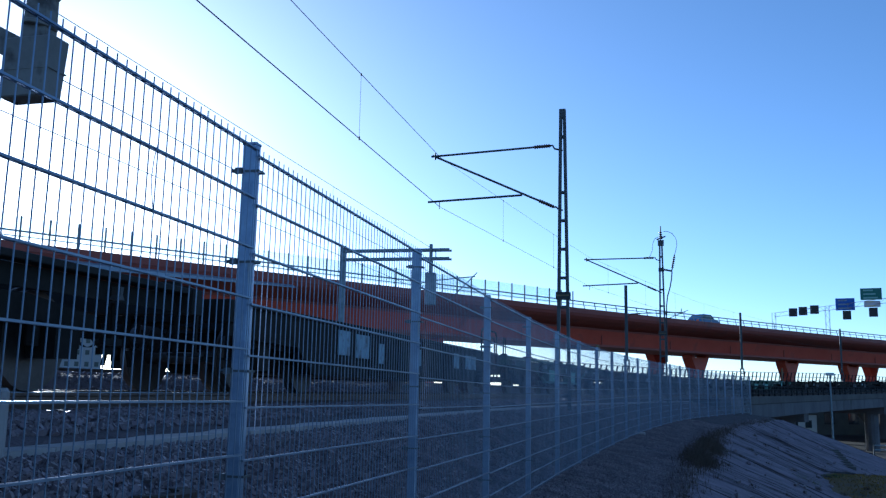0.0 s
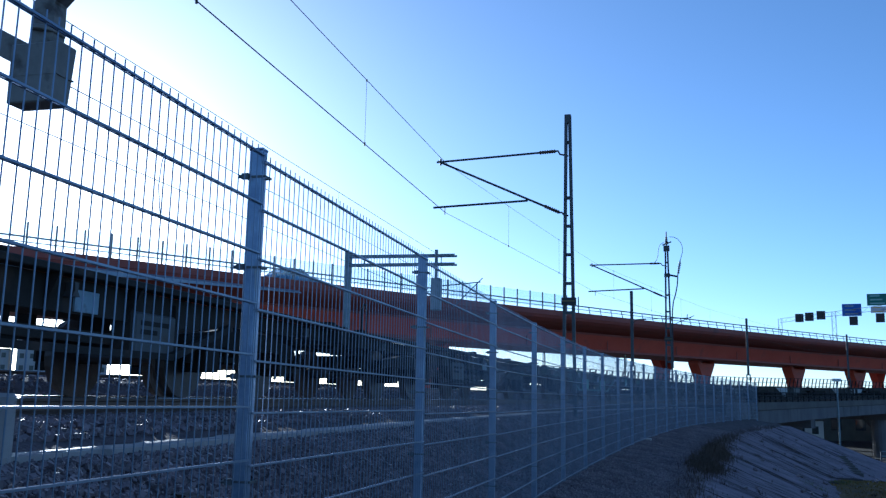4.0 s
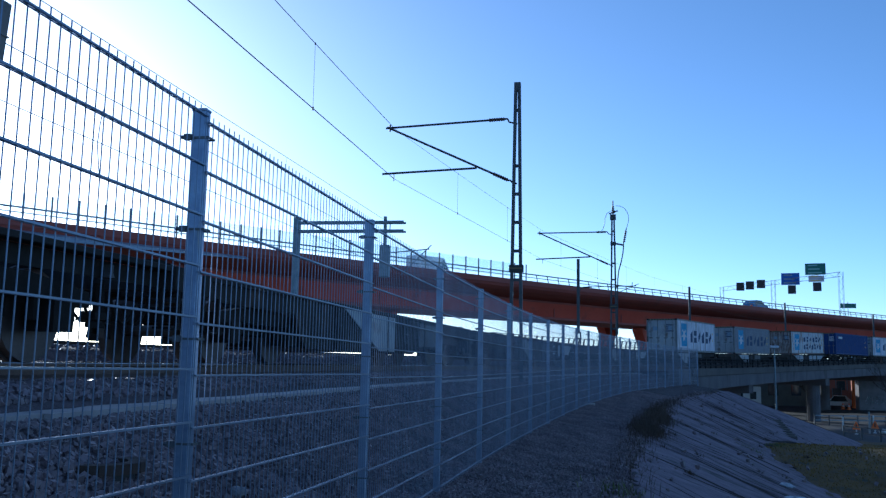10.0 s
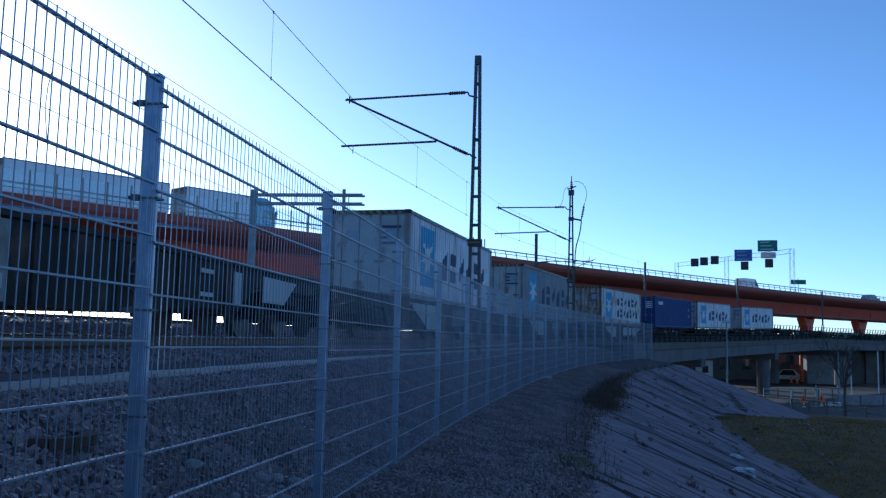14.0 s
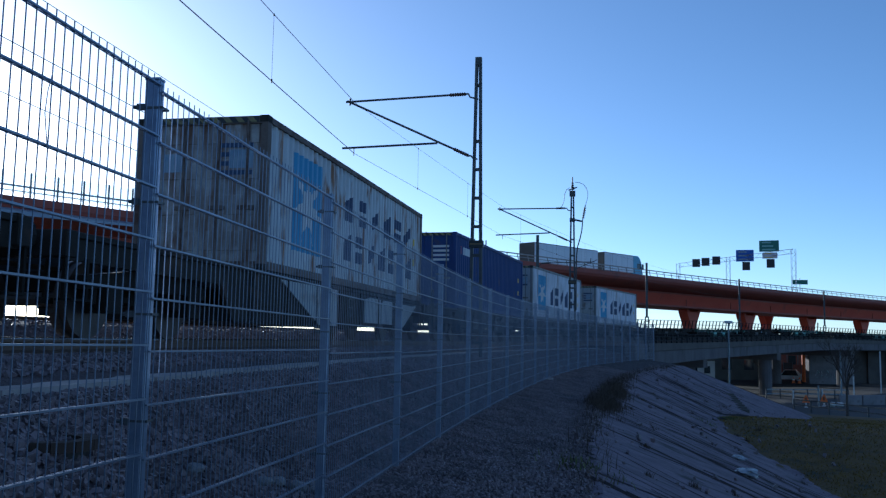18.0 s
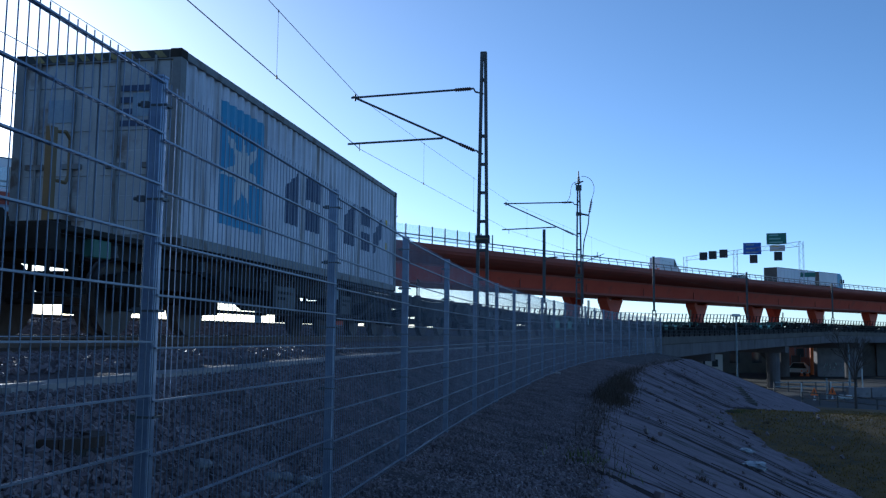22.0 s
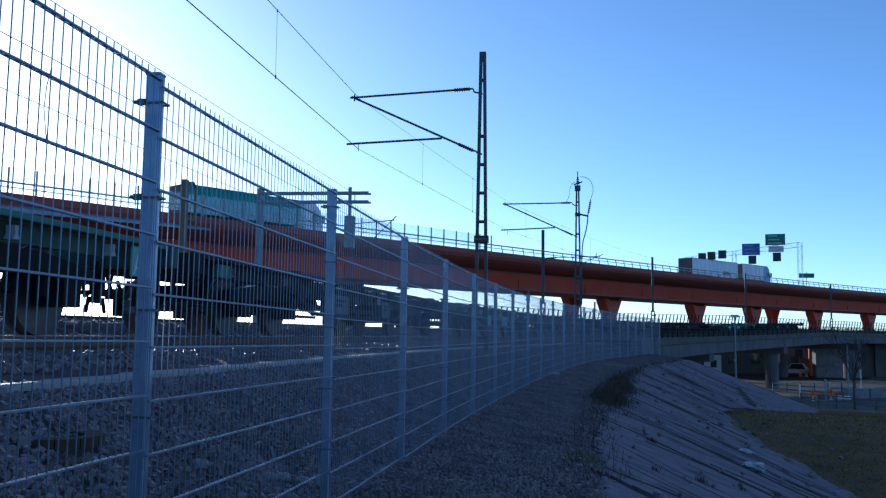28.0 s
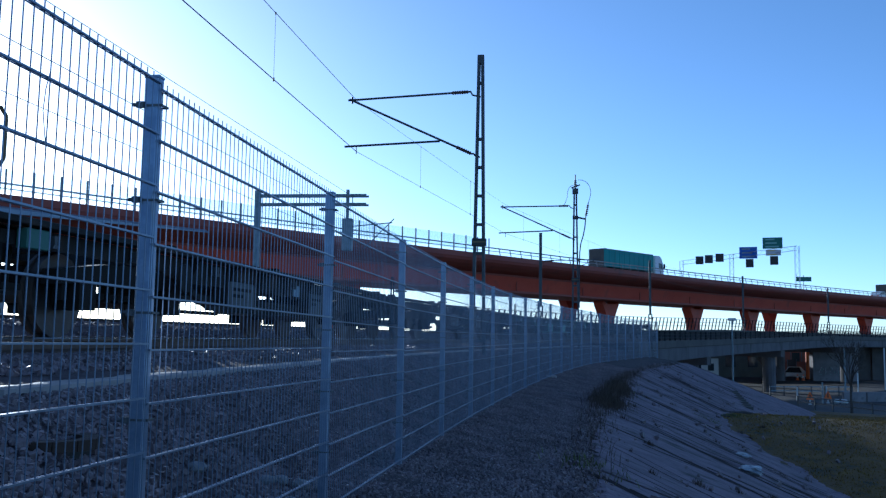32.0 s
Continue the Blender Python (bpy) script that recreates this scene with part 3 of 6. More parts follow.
def via_at(s, off=0.0):
    """Place and heading s metres along the viaduct's near edge; off away from the camera's side."""
    lo, hi = 0, len(VS) - 1
    while hi - lo > 1:
        mid = (lo + hi) // 2
        if VS[mid][0] < s:
            lo = mid
        else:
            hi = mid
    (s0, x0, y0), (s1, x1, y1) = VS[lo], VS[hi]
    f = (s - s0) / (s1 - s0)
    h = math.atan2(y1 - y0, x1 - x0)
    return Vector((x0 + (x1 - x0) * f - off * math.sin(h), y0 + (y1 - y0) * f + off * math.cos(h), DECK)), h


S0, S1 = 20.0, VS[-1][0] - 5
vs = [S0 + (S1 - S0) * i / 90 for i in range(91)]
SX0 = next(s for s, x, y in VS if x > -50)


for side, (o0, nm) in enumerate(((0.0, "near"), (15.5, "far"))):
    via = thing("road_viaduct", "red steel box girder road viaduct with railings", "viaduct", "viaduct decks", kind="structure")

    deep = (3.55, 3.8) if side == 0 else (2.3, 2.45)

    def rows(section):
        return [[(lambda p: (p.x, p.y, p.z + z))(via_at(s, o0 + o)[0]) for o, z in section] for s in vs]
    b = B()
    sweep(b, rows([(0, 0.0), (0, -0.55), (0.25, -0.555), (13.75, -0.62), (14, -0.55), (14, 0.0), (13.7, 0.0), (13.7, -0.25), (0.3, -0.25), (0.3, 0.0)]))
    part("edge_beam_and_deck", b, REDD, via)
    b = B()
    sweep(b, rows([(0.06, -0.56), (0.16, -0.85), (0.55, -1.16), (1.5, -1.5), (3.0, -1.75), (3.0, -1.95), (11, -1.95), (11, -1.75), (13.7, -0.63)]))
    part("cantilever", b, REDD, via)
    b = B()
    sweep(b, rows([(3.02, -1.951), (3.5, -deep[0]), (10.5, -deep[0]), (10.98, -1.951)]))
    part("box_girder", b, RED, via, "bright red girder web")
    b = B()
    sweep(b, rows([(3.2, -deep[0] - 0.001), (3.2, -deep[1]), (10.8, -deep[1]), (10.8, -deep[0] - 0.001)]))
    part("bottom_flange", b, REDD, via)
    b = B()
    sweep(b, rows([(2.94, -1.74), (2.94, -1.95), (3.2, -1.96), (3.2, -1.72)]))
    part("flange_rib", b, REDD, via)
    # web joints
    if side == 0:
        wj = B()
        box(wj, -0.06, 0.06, -0.04, 0.04, -3.55, -1.95)
        wj = mesh_of("web_stiffener", wj, REDD)
        s = S0 + 10
        while s < S1:
            p, h = via_at(s, 3.2)
            part("web_stiffener", wj, REDD, via, at=Matrix.Translation(p) @ Matrix.Rotation(h, 4, "Z"))
            s += 13.5
    # piers: a slim base that opens into a fork
    pb = B()
    prism(pb, [(-0.75, 0), (0.75, 0), (0.75, 8.2), (2.0, 10.15), (2.0, 10.6), (1.5, 10.6), (1.2, 10.2), (-1.2, 10.2), (-1.5, 10.6), (-2.0, 10.6), (-2.0, 10.15), (-0.75, 8.2)], -0.8, 0.8)
    pier2 = mesh_of("pier", pb, RED, bevel=0.06)
    for s in ((150, 222.1, 270.3, 293.7, 311.9, 334.8, 357.1, 384), (160, 281.9, 346.9, 405))[side]:
        p, h = via_at(s, o0 + 7.0)
        part("pier", pier2, RED, via, "red steel fork pier", at=Matrix.Translation((p.x, p.y, DECK - deep[1] - 10.6)) @ Matrix.Rotation(h, 4, "Z"))
    # railing
    for z, r in ((0.75, 0.06), (0.4, 0.035)):
        b = B()
        sweep(b, rows([(0.12, z - r), (0.12 + 2 * r, z - r), (0.12 + 2 * r, z + r), (0.12, z + r)]))
        part("rail", b, RAILM, via)
    if side == 0:
        low, tall = B(), B()
        beam(low, (0, 0, 0), (0, 0.18, 0.72), 0.09, 0.06)
        low = mesh_of("railing_post", low, RAILM)
        box(tall, -0.06, 0.06, 0.0, 0.08, 0, 1.75)
        tall = mesh_of("screen_post", tall, RAILM)
        s, n = SX0 - 12, 0
        SCR = next(q for q, x, y in VS if x > -8.5)
        while s < S1 - 60:
            p, h = via_at(s, 0.02)
            is_tall = s < SCR
            part("screen_post" if is_tall else "railing_post", tall if is_tall else low, RAILM, via, at=Matrix.Translation(p) @ Matrix.Rotation(h, 4, "Z"))
            s += 1.9
        b = B()
        ss = [SX0 - 12 + i * 1.9 * 2 for i in range(int((SCR - SX0 + 12) / 3.8) + 1)]
        sweep(b, [[(lambda p: (p.x, p.y, p.z + z))(via_at(q, o)[0]) for o, z in ((0.1, 0.25), (0.12, 0.25), (0.12, 1.7), (0.1, 1.7))] for q in ss])
        pane = part("screen_pane", b, SCREEN, via, "clear noise screen glass")
        pane.visible_shadow = False
        # pale service ledge on the girder
        b = B()
        q0, q1 = SX0 - 25, next(q for q, x, y in VS if x > -29.5)
        sweep(b, [[(lambda p: (p.x, p.y, p.z + z))(via_at(q0 + (q1 - q0) * i / 12, o)[0]) for o, z in ((-0.35, -0.95 - 0.1 * i / 12), (0.3, -0.75), (0.3, -1.75 + 0.8 * (i / 12) ** 2), (-0.35, -1.6 + 0.5 * (i / 12) ** 2))] for i in range(13)])
        part("service_ledge", b, LEDGE, via, "pale blue-grey service ledge")


# ---- catenary ----
def lattice_mast(name, label, x, y, z0, height, w0=0.34, w1=0.1, mat=MAST, arms=()):
    m = thing(name, label, "mast", "catenary masts", at=Matrix.Translation((x, y, z0)))
    for sx in (-1, 1):
        b = B()
        beam(b, (sx * w0 / 2, 0, 0), (sx * w1 / 2, 0, height), 0.085, 0.16, up=(0, 1, 0))
        part("leg", b, mat, m)
    k, n = 0, int(height / 0.8)
    for k in [q for q in range(1, n) if q < n * 0.8 or q == n - 1]:
        zz = k * height / n
        w = w0 + (w1 - w0) * zz / height
        b = B()
        box(b, -w / 2, w / 2, -0.05, 0.05, zz - 0.04, zz + 0.04)
        part("batten", b, mat, m)
    b = B()
    box(b, -w1 / 2 - 0.03, w1 / 2 + 0.03, -0.09, 0.09, height - 0.25, height)
    part("mast_head", b, mat, m)
    return m


def cantilever(m, reach, z_top, z_low, dip):
    """Top tube, stay and register arm of a mast; to its left."""
    for nm, a, c in (("top_tube", (-0.34, 0, z_top + dip), (-reach, 0, z_top)), ("stay", (-0.24, 0, z_low - 0.28), (-reach * 0.99, 0, z_top + 0.03)), ("register_arm", (-reach * 0.3, 0, z_low + 0.11), (-reach * 1.02, 0, z_low))):
        b = B()
        bar(b, a, c, 0.032, 8)
        t = part(nm, b, MAST, m)
        if nm != "register_arm":
            ins = B()
            a, c = Vector(a), Vector(c)
            d = (c - a).normalized()
            turn = d.to_track_quat("Z", "Y")
            sweep(ins, [[a + turn @ Vector((r * math.cos(2 * math.pi * j / 10), r * math.sin(2 * math.pi * j / 10), 0.02 + q * 0.034)) for j in range(10)] for q, r in enumerate([0.025] + [0.06, 0.036] * 7 + [0.025])])
            part("insulator", ins, PORC, t, "brown ribbed insulator")
            hk = B()
            down = -0.16 if nm == "top_tube" else -0.1
            pts = [a, a + Vector((0.05, 0, 0.01)), a + Vector((0.1, 0, down * 0.6)), Vector((0.0, 0, a.z + down))]
            for u, v in zip(pts, pts[1:]):
                bar(hk, u, v, 0.026, 6)
            part("hook", hk, MAST, t)
    b = B()
    bar(b, (-reach * 0.93, 0, z_low), (-reach * 0.93, 0, z_low - 0.22), 0.014, 5)
    part("wire_clip", b, MAST, m)
    b = B()
    bar(b, (-reach * 0.97, 0, z_top - 0.1), (-reach * 0.97, 0, z_top + 0.1), 0.03, 6)
    part("carrier_clamp", b, MAST, m)


CW = 6.64
MW = 8.02
MASTS = [(-2.64, 24.7), (0.07, 45.2)]
for i, (x, y) in enumerate(MASTS):
    m = lattice_mast("catenary_mast", "dark steel lattice catenary mast with wire arms", x, y, (0.2, 0.5)[i], (9.08, 8.3)[i])
    z0 = m.location.z
    cantilever(m, 3.93 - 0.08 * i, (8.05, 7.9)[i] - z0, (6.66, 6.54)[i] - z0, (0.16, 0.03)[i])
    if i == 1:
        def cable(pts, r):
            b = B()
            for u, v in zip(pts, pts[1:]):
                bar(b, u, v, r, 5)
            return b
        hook = [(-0.62, 0, 7.42), (-0.5, 0, 7.6), (-0.42, 0, 7.85), (-0.4, 0, 8.15), (-0.3, 0, 8.4), (-0.12, 0, 8.5)]
        part("jumper_cable", cable(hook, 0.014), MAST, m)
        loop = [(0.14, 0, 8.78), (0.36, 0, 8.76), (0.56, 0, 8.66), (0.7, 0, 8.48), (0.78, 0, 8.24), (0.78, 0, 8.0), (0.7, 0, 7.7), (0.66, 0, 7.55)]
        part("jumper_cable", cable(loop, 0.014), MAST, m)
        tail = [(0.52, 0, 6.72), (0.48, 0, 6.3), (0.4, 0, 5.9), (0.27, 0, 5.45), (0.22, 0, 5.0), (0.2, 0, 4.2), (0.2, 0, 2.2)]
        part("switch_cable", cable(tail, 0.03), MAST, m)
        b = B()
        bar(b, (0.5, 0, 6.7), (0.66, 0, 7.58), 0.03, 6)
        for k in range(6):
            f = 0.25 + 0.11 * k
            bar(b, (0.5 + 0.16 * f, 0, 6.7 + 0.88 * f), (0.5 + 0.16 * (f + 0.05), 0, 6.7 + 0.88 * (f + 0.05)), 0.07, 8)
        part("switch_rod", b, PORC, m)
        b = B()
        bar(b, (0.05, 0, 6.84), (0.52, 0, 6.74), 0.05, 6)
        box(b, -0.14, 0.14, -0.14, 0.14, 6.74, 6.9)
        part("switch_bracket", b, MAST, m)
        b = B()
        bar(b, (0, 0, 8.3), (0, 0, 9.05), 0.03, 8)
        for k in range(4):
            bar(b, (0, 0, 8.4 + 0.1 * k), (0, 0, 8.45 + 0.1 * k), 0.1 - 0.012 * k, 10)
        part("bushing", b, PORC, m)
        b = B()
        beam(b, (-0.2, 0, 8.36), (0.24, 0, 8.52), 0.06, 0.06)
        box(b, -0.15, 0.15, -0.12, 0.12, 8.05, 8.32)
        part("head_bracket", b, MAST, m)
    b = B()
    box(b, -0.2, 0.2, -0.12, 0.12, 3.52, 3.72)
    part("band", b, BLACK, m, "dark band round the mast")
    b = B()
    box(b, -0.17, 0.17, -0.128, -0.121, 3.6, 3.64)
    part("plate", b, LOOPY, m, "small dull yellow plate")

# slim lattice poles on the far side, farther along the line
for s, off, h, sc in ((62.5, -3.2, 7.57, 1), (91.5, -3.0, 7.8, 1), (124, -3.4, 7.8, 1), (157, -3.4, 7.8, 1)):
    p, hd = track_at(s, off)
    m = thing("catenary_pole", "slim dark catenary pole beyond the track", "pole", "catenary poles", at=Matrix.Translation((p.x, p.y, p.z - 0.35)))
    b = B()
    box(b, -0.105, 0.105, -0.09, 0.09, 2.6, h + 0.3)
    part("upper_shaft", b, MAST, m)
    for sx in (-0.15, 0.15):
        b = B()
        box(b, sx - 0.05, sx + 0.05, -0.08, 0.08, 0.0, 2.7)
        part("leg", b, MAST, m)
    for k in range(1, 5):
        b = B()
        box(b, -0.15, 0.15, -0.05, 0.05, k * 0.55, k * 0.55 + 0.09)
        part("batten", b, MAST, m)
    if s == 62.5:
        b = B()
        bar(b, (0.1, 0, h - 1.95), (0.3, 0, h - 1.72), 0.03, 6)
        bar(b, (0.3, 0, h - 1.72), (0.95, 0, h - 1.68), 0.05, 8)
        bar(b, (0.95, 0, h - 1.68), (4.0, 0, h - 1.6), 0.028, 6)
        part("arm", b, MAST, m)
        b = B()
        bar(b, (4.2, 0, h - 1.45), (2.6, 0, h - 2.15), 0.024, 6)
        bar(b, (3.7, 0, h - 1.75), (3.75, 0, h - 1.35), 0.03, 6)
        part("register_arm", b, MAST, m)

# overhead wires
wires = thing("overhead_wires", "thin dark contact and carrier wires with droppers", "wires", kind="structure")
spots = [Vector((-6.05, -32, 0))]
spots += [Vector((x - (3.93 - 0.08 * i) * 0.93, y, 0)) for i, (x, y) in enumerate(MASTS)]
spots += [track_at(70)[0].copy(), track_at(100)[0].copy(), track_at(130)[0].copy()]
for nm, z, sag, r in (("contact_wire", CW - 0.13, 0.0, 0.011), ("carrier_wire", MW, 0.12, 0.0085)):
    b = B()
    for a, c in zip(spots, spots[1:]):
        pts = []
        for k in range(13):
            f = k / 12
            q = a.lerp(c, f)
            pts.append(Vector((q.x, q.y, z - sag * 4 * f * (1 - f) * min(1, (c - a).length / 50))))
        for u, v in zip(pts, pts[1:]):
            bar(b, u, v, r if a is spots[0] else r * 0.6, 5)
    part(nm, b, COPPER, wires)
for a, c in zip(spots, spots[1:]):
    run = (c - a).length
    for k in range(int(run / 7.2)):
        f = 1 - (7.3 + 7.2 * k) / run
        if f < 0:
            break
        q = a.lerp(c, f)
        zt = MW - 0.12 * 4 * f * (1 - f) * min(1, (c - a).length / 50)
        b = B()
        bar(b, (q.x, q.y, CW - 0.13), (q.x, q.y, zt), 0.004, 4)
        bar(b, (q.x, q.y, CW - 0.17), (q.x, q.y, CW - 0.09), 0.02, 5)
        bar(b, (q.x, q.y, zt - 0.03), (q.x, q.y, zt + 0.02), 0.018, 5)
        part("dropper", b, COPPER, wires)
# the thin wires of the next track and of the one beyond
for nm, x, z, r in (("contact_wire", -10.81, 6.77, 0.011), ("carrier_wire", -10.81, 7.97, 0.01), ("contact_wire", -12.45, 6.4, 0.011)):
    b = B()
    sweep(b, [[(x + r * math.cos(k * 1.57), y, z + r * math.sin(k * 1.57)) for k in range(4)] for y in (-30, 15, 42)])
    part(nm, b, COPPER, wires)
for k in range(8):
    b = B()
    bar(b, (-10.81, -24 + 8.6 * k, 6.77), (-10.81, -24 + 8.6 * k, 7.97), 0.004, 4)
    part("dropper", b, COPPER, wires)
# portal of two braced beams over the farther tracks
portal = thing("catenary_portal", "grey steel portal of two braced beams", "portal", at=Matrix.Translation((-15.75, 42.0, -1.6)))
b = B()
box(b, -0.14, 0.14, -0.12, 0.12, 0, 9.95)
part("leg", b, MASTG, portal)
for z in (9.68, 9.24):
    for dy in (-0.25, 0.25):
        b = B()
        beam(b, (0, dy, z), (5.65, dy, z - 0.04), 0.07, 0.1)
        part("chord", b, MASTG, portal)
for k in range(4):
    x = 0.9 + k * 1.35
    b = B()
    beam(b, (x, -0.2, 9.66), (x, -0.2, 9.22), 0.04, 0.04, up=(0, 1, 0))
    part("brace", b, MASTG, portal)
b = B()
box(b, 4.58, 4.72, -0.07, 0.07, 6.9, 9.95)
part("hanger", b, MASTG, portal)
b = B()
box(b, 4.42, 4.92, -0.2, 0.2, 6.9, 8.5)
part("signal_box", b, MASTG, portal, "grey signal box on a hanger", bevel=0.03)
b = B()
bar(b, (4.7, 0, 8.1), (6.9, 0.1, 8.3), 0.03, 6)
part("arm", b, MASTG, portal)
b = B()
bar(b, (5.5, 0, 7.0), (7.0, 0.1, 8.5), 0.025, 6)
part("stay", b, MASTG, portal)


# ---- the freight train ----
def shift(t):
    """How far the train has come along the track since 13 s."""
    d = t - 13.0
    return 12.15 * d + 0.047 * d * d


MOVES = []


def ride(ob, s13, z=0.0):
    MOVES.append((ob, s13, z))


def bogie(parent, x):
    bg = B()
    # side frames with axle boxes and springs
    for sy in (-1, 1):
        prism(bg, [(-1.5, 0.56), (-0.68, 0.62), (-0.44, 0.6), (0.44, 0.6), (0.68, 0.62), (1.5, 0.56), (1.48, 0.72), (0.52, 0.84), (-0.52, 0.84), (-1.48, 0.72)][::-1], sy * 1.0 - 0.09, sy * 1.0 + 0.09)
        for ax in (-1.0, 1.0):
            box(bg, ax - 0.16, ax + 0.16, sy * 1.0 - 0.15, sy * 1.0 + 0.15, 0.3, 0.6)
            for q in (-0.28, 0.28):
                bar(bg, (ax + q, sy * 1.0, 0.4), (ax + q, sy * 1.0, 0.62), 0.065, 8)
    box(bg, -0.2, 0.2, -1.05, 1.05, 0.62, 0.86)
    for sy in (-0.82, 0.82):
        box(bg, -0.5, 0.5, sy - 0.04, sy + 0.04, 0.45, 0.52)
        for q in (-0.46, -0.13, 0.16, 0.46):
            box(bg, q - 0.05, q + 0.05, sy - 0.05, sy + 0.05, 0.42, 0.66)
    ob = part("bogie_frame", bg, BOGIE, parent, at=Matrix.Translation((x, 0, 0)))
    for ax in (-1.0, 1.0):
        wb = B()
        for sy in (-1, 1):
            bar(wb, (ax, sy * 0.69, 0.46), (ax, sy * 0.79, 0.46), 0.46, 24)
            bar(wb, (ax, sy * 0.66, 0.46), (ax, sy * 0.70, 0.46), 0.49, 24)
            bar(wb, (ax, sy * 0.79, 0.46), (ax, sy * 0.98, 0.46), 0.12, 10)
        bar(wb, (ax, -0.7, 0.46), (ax, 0.7, 0.46), 0.085, 10)
        part("wheelset", wb, WHEELM, ob)


def wagon(L, kind, seed):
    """A container wagon L long, origin on the rail, x along the track. kind: green, dark, posted, bare, pocket, panelled, mossy, deep or railed."""
    rnd = random.Random(seed)
    railed, bare, panelled, mossy, posted = (kind == q for q in ("railed", "bare", "panelled", "mossy", "posted"))
    kind = "pocket" if panelled or mossy else kind
    kind = "dark" if posted or bare else kind
    kind = "deep" if railed else kind
    green = kind == "green"
    low = kind in ("pocket", "deep")
    body = FRAMEG if green else BOGIE if kind == "deep" else FRAMED
    label = {"green": "empty green flat container wagon with hanging equipment boxes", "dark": "grimy dark flat container wagon with hanging boxes", "pocket": "dark pocket wagon with pale grey sloped end plates", "deep": "grimy dark deep-sided wagon with pale placards"}[kind]
    if posted:
        label = "grimy dark flat container wagon with a yellow hand rail post"
    w = thing("freight_wagon", label, "wagon", "freight train")
    h = L / 2 - 0.55
    bx = h - 3.6
    for sy in (-1, 1):
        # recessed web under an overhanging flange
        b = B()
        if kind == "pocket":
            prism(b, [(-h, 1.08), (h, 1.08), (h, 0.84), (5.3, 0.82), (4.6, 0.42), (2.3, 0.42), (1.94, 0.27), (-4.9, 0.27), (-5.4, 0.82), (-h, 0.84)], sy * 1.2 - 0.03, sy * 1.2 + 0.03)
        elif low:
            prism(b, [(-h, 1.08), (h, 1.08), (h, 0.7), (5.6, 0.66), (5.0, 0.27), (-5.0, 0.27), (-5.6, 0.66), (-h, 0.7)], sy * 1.2 - 0.03, sy * 1.2 + 0.03)
        else:
            # the unseen far sill is cut shallow to let sun through onto the trough
            z0, z1 = (0.88, 0.76) if sy < 0 else (1.03, 1.03)
            prism(b, [(-h, 1.08), (h, 1.08), (h, z0 + 0.02), (bx, z0), (bx - 0.8, z1), (-bx + 0.8, z1), (-bx, z0), (-h, z0 + 0.02)], sy * 1.06 - 0.02, sy * 1.06 + 0.02)
        part("side_sill", b, body, w)
        b = B()
        box(b, -h, h, sy * 1.17 - 0.1, sy * 1.17 + 0.1, 1.082, 1.15)
        part("flange", b, FLANGEG if green else body, w, bevel=0.008)
        if not low:
            k = -bx + 1.0
            while k < bx - 0.8:
                b = B()
                t0, t1 = sy * 1.085, sy * 1.24
                # far gussets end higher too, so the sun passes below them
                zb = 0.78 if sy < 0 else 1.03
                vs = [(k - 0.02, t0, zb), (k - 0.02, t0, 1.08), (k - 0.02, t1, 1.08), (k + 0.02, t0, zb), (k + 0.02, t0, 1.08), (k + 0.02, t1, 1.08)]
                v = [b.verts.new(q) for q in vs]
                for f in ((0, 1, 2), (5, 4, 3), (0, 3, 4, 1), (1, 4, 5, 2), (2, 5, 3, 0)):
                    b.faces.new([v[i] for i in f])
                part("gusset", b, body, w)
                k += 1.25
        else:
            k = -bx + 1.4
            while k < bx - 1.2:
                b = B()
                box(b, k - 0.04, k + 0.04, min(sy * 1.232, sy * 1.27), max(sy * 1.232, sy * 1.27), 0.3, 1.08)
                part("side_rib", b, body, w)
                k += 1.6
    b = B()
    box(b, -h, h, -0.25, 0.25, 0.86, 1.06)
    k = -h
    while k <= h + 0.01:
        box(b, k - 0.08, k + 0.08, -1.03, 1.03, 0.92, 1.07)
        k += (2 * h) / 8
    part("centre_frame", b, body, w)
    for sx in (-1, 1):
        bogie(w, sx * (h - (2.15 if low else 3.0)))
        b = B()
        box(b, sx * h - 0.1, sx * h + 0.1, -1.3, 1.3, 0.86, 1.15)
        part("headstock", b, body, w, bevel=0.01)
        for sy in (-0.87, 0.87):
            b = B()
            bar(b, (sx * h, sy, 1.03), (sx * (h + 0.42), sy, 1.03), 0.09, 10)
            bar(b, (sx * (h + 0.42), sy, 1.03), (sx * (h + 0.5), sy, 1.03), 0.22, 14)
            part("buffer", b, BOGIE, w)
        b = B()
        bar(b, (sx * h, 0, 0.98), (sx * (h + 0.3), 0, 0.95), 0.07, 8)
        bar(b, (sx * (h + 0.3), 0, 0.97), (sx * (h + 0.34), 0, 0.55), 0.045, 6)
        part("coupling_hook", b, BOGIE, w)
        for sy, dip, drop in ((-0.4, 1.25, 0.0), (0.3, 0.7, 0.1)):
            b = B()
            path = [Vector((sx * (h - 0.05 + 0.6 * q / 8), sy, 0.85 - drop - dip * q / 8 * (1 - q / 8) - 0.015 * q)) for q in range(9)]
            sweep(b, [[p + Vector((0.026 * math.cos(k * math.pi / 3), 0.026 * math.sin(k * math.pi / 3), 0)) for k in range(6)] for p in path])
            part("brake_hose", b, BOGIE, w)
        b = B()
        for q in (-0.07, 0.07):
            bar(b, (sx * (h + 0.12), q, 0.92), (sx * (h + 0.26), q * 0.8, 0.5), 0.024, 6)
        bar(b, (sx * (h + 0.24), -0.13, 0.56), (sx * (h + 0.24), 0.13, 0.56), 0.035, 6)
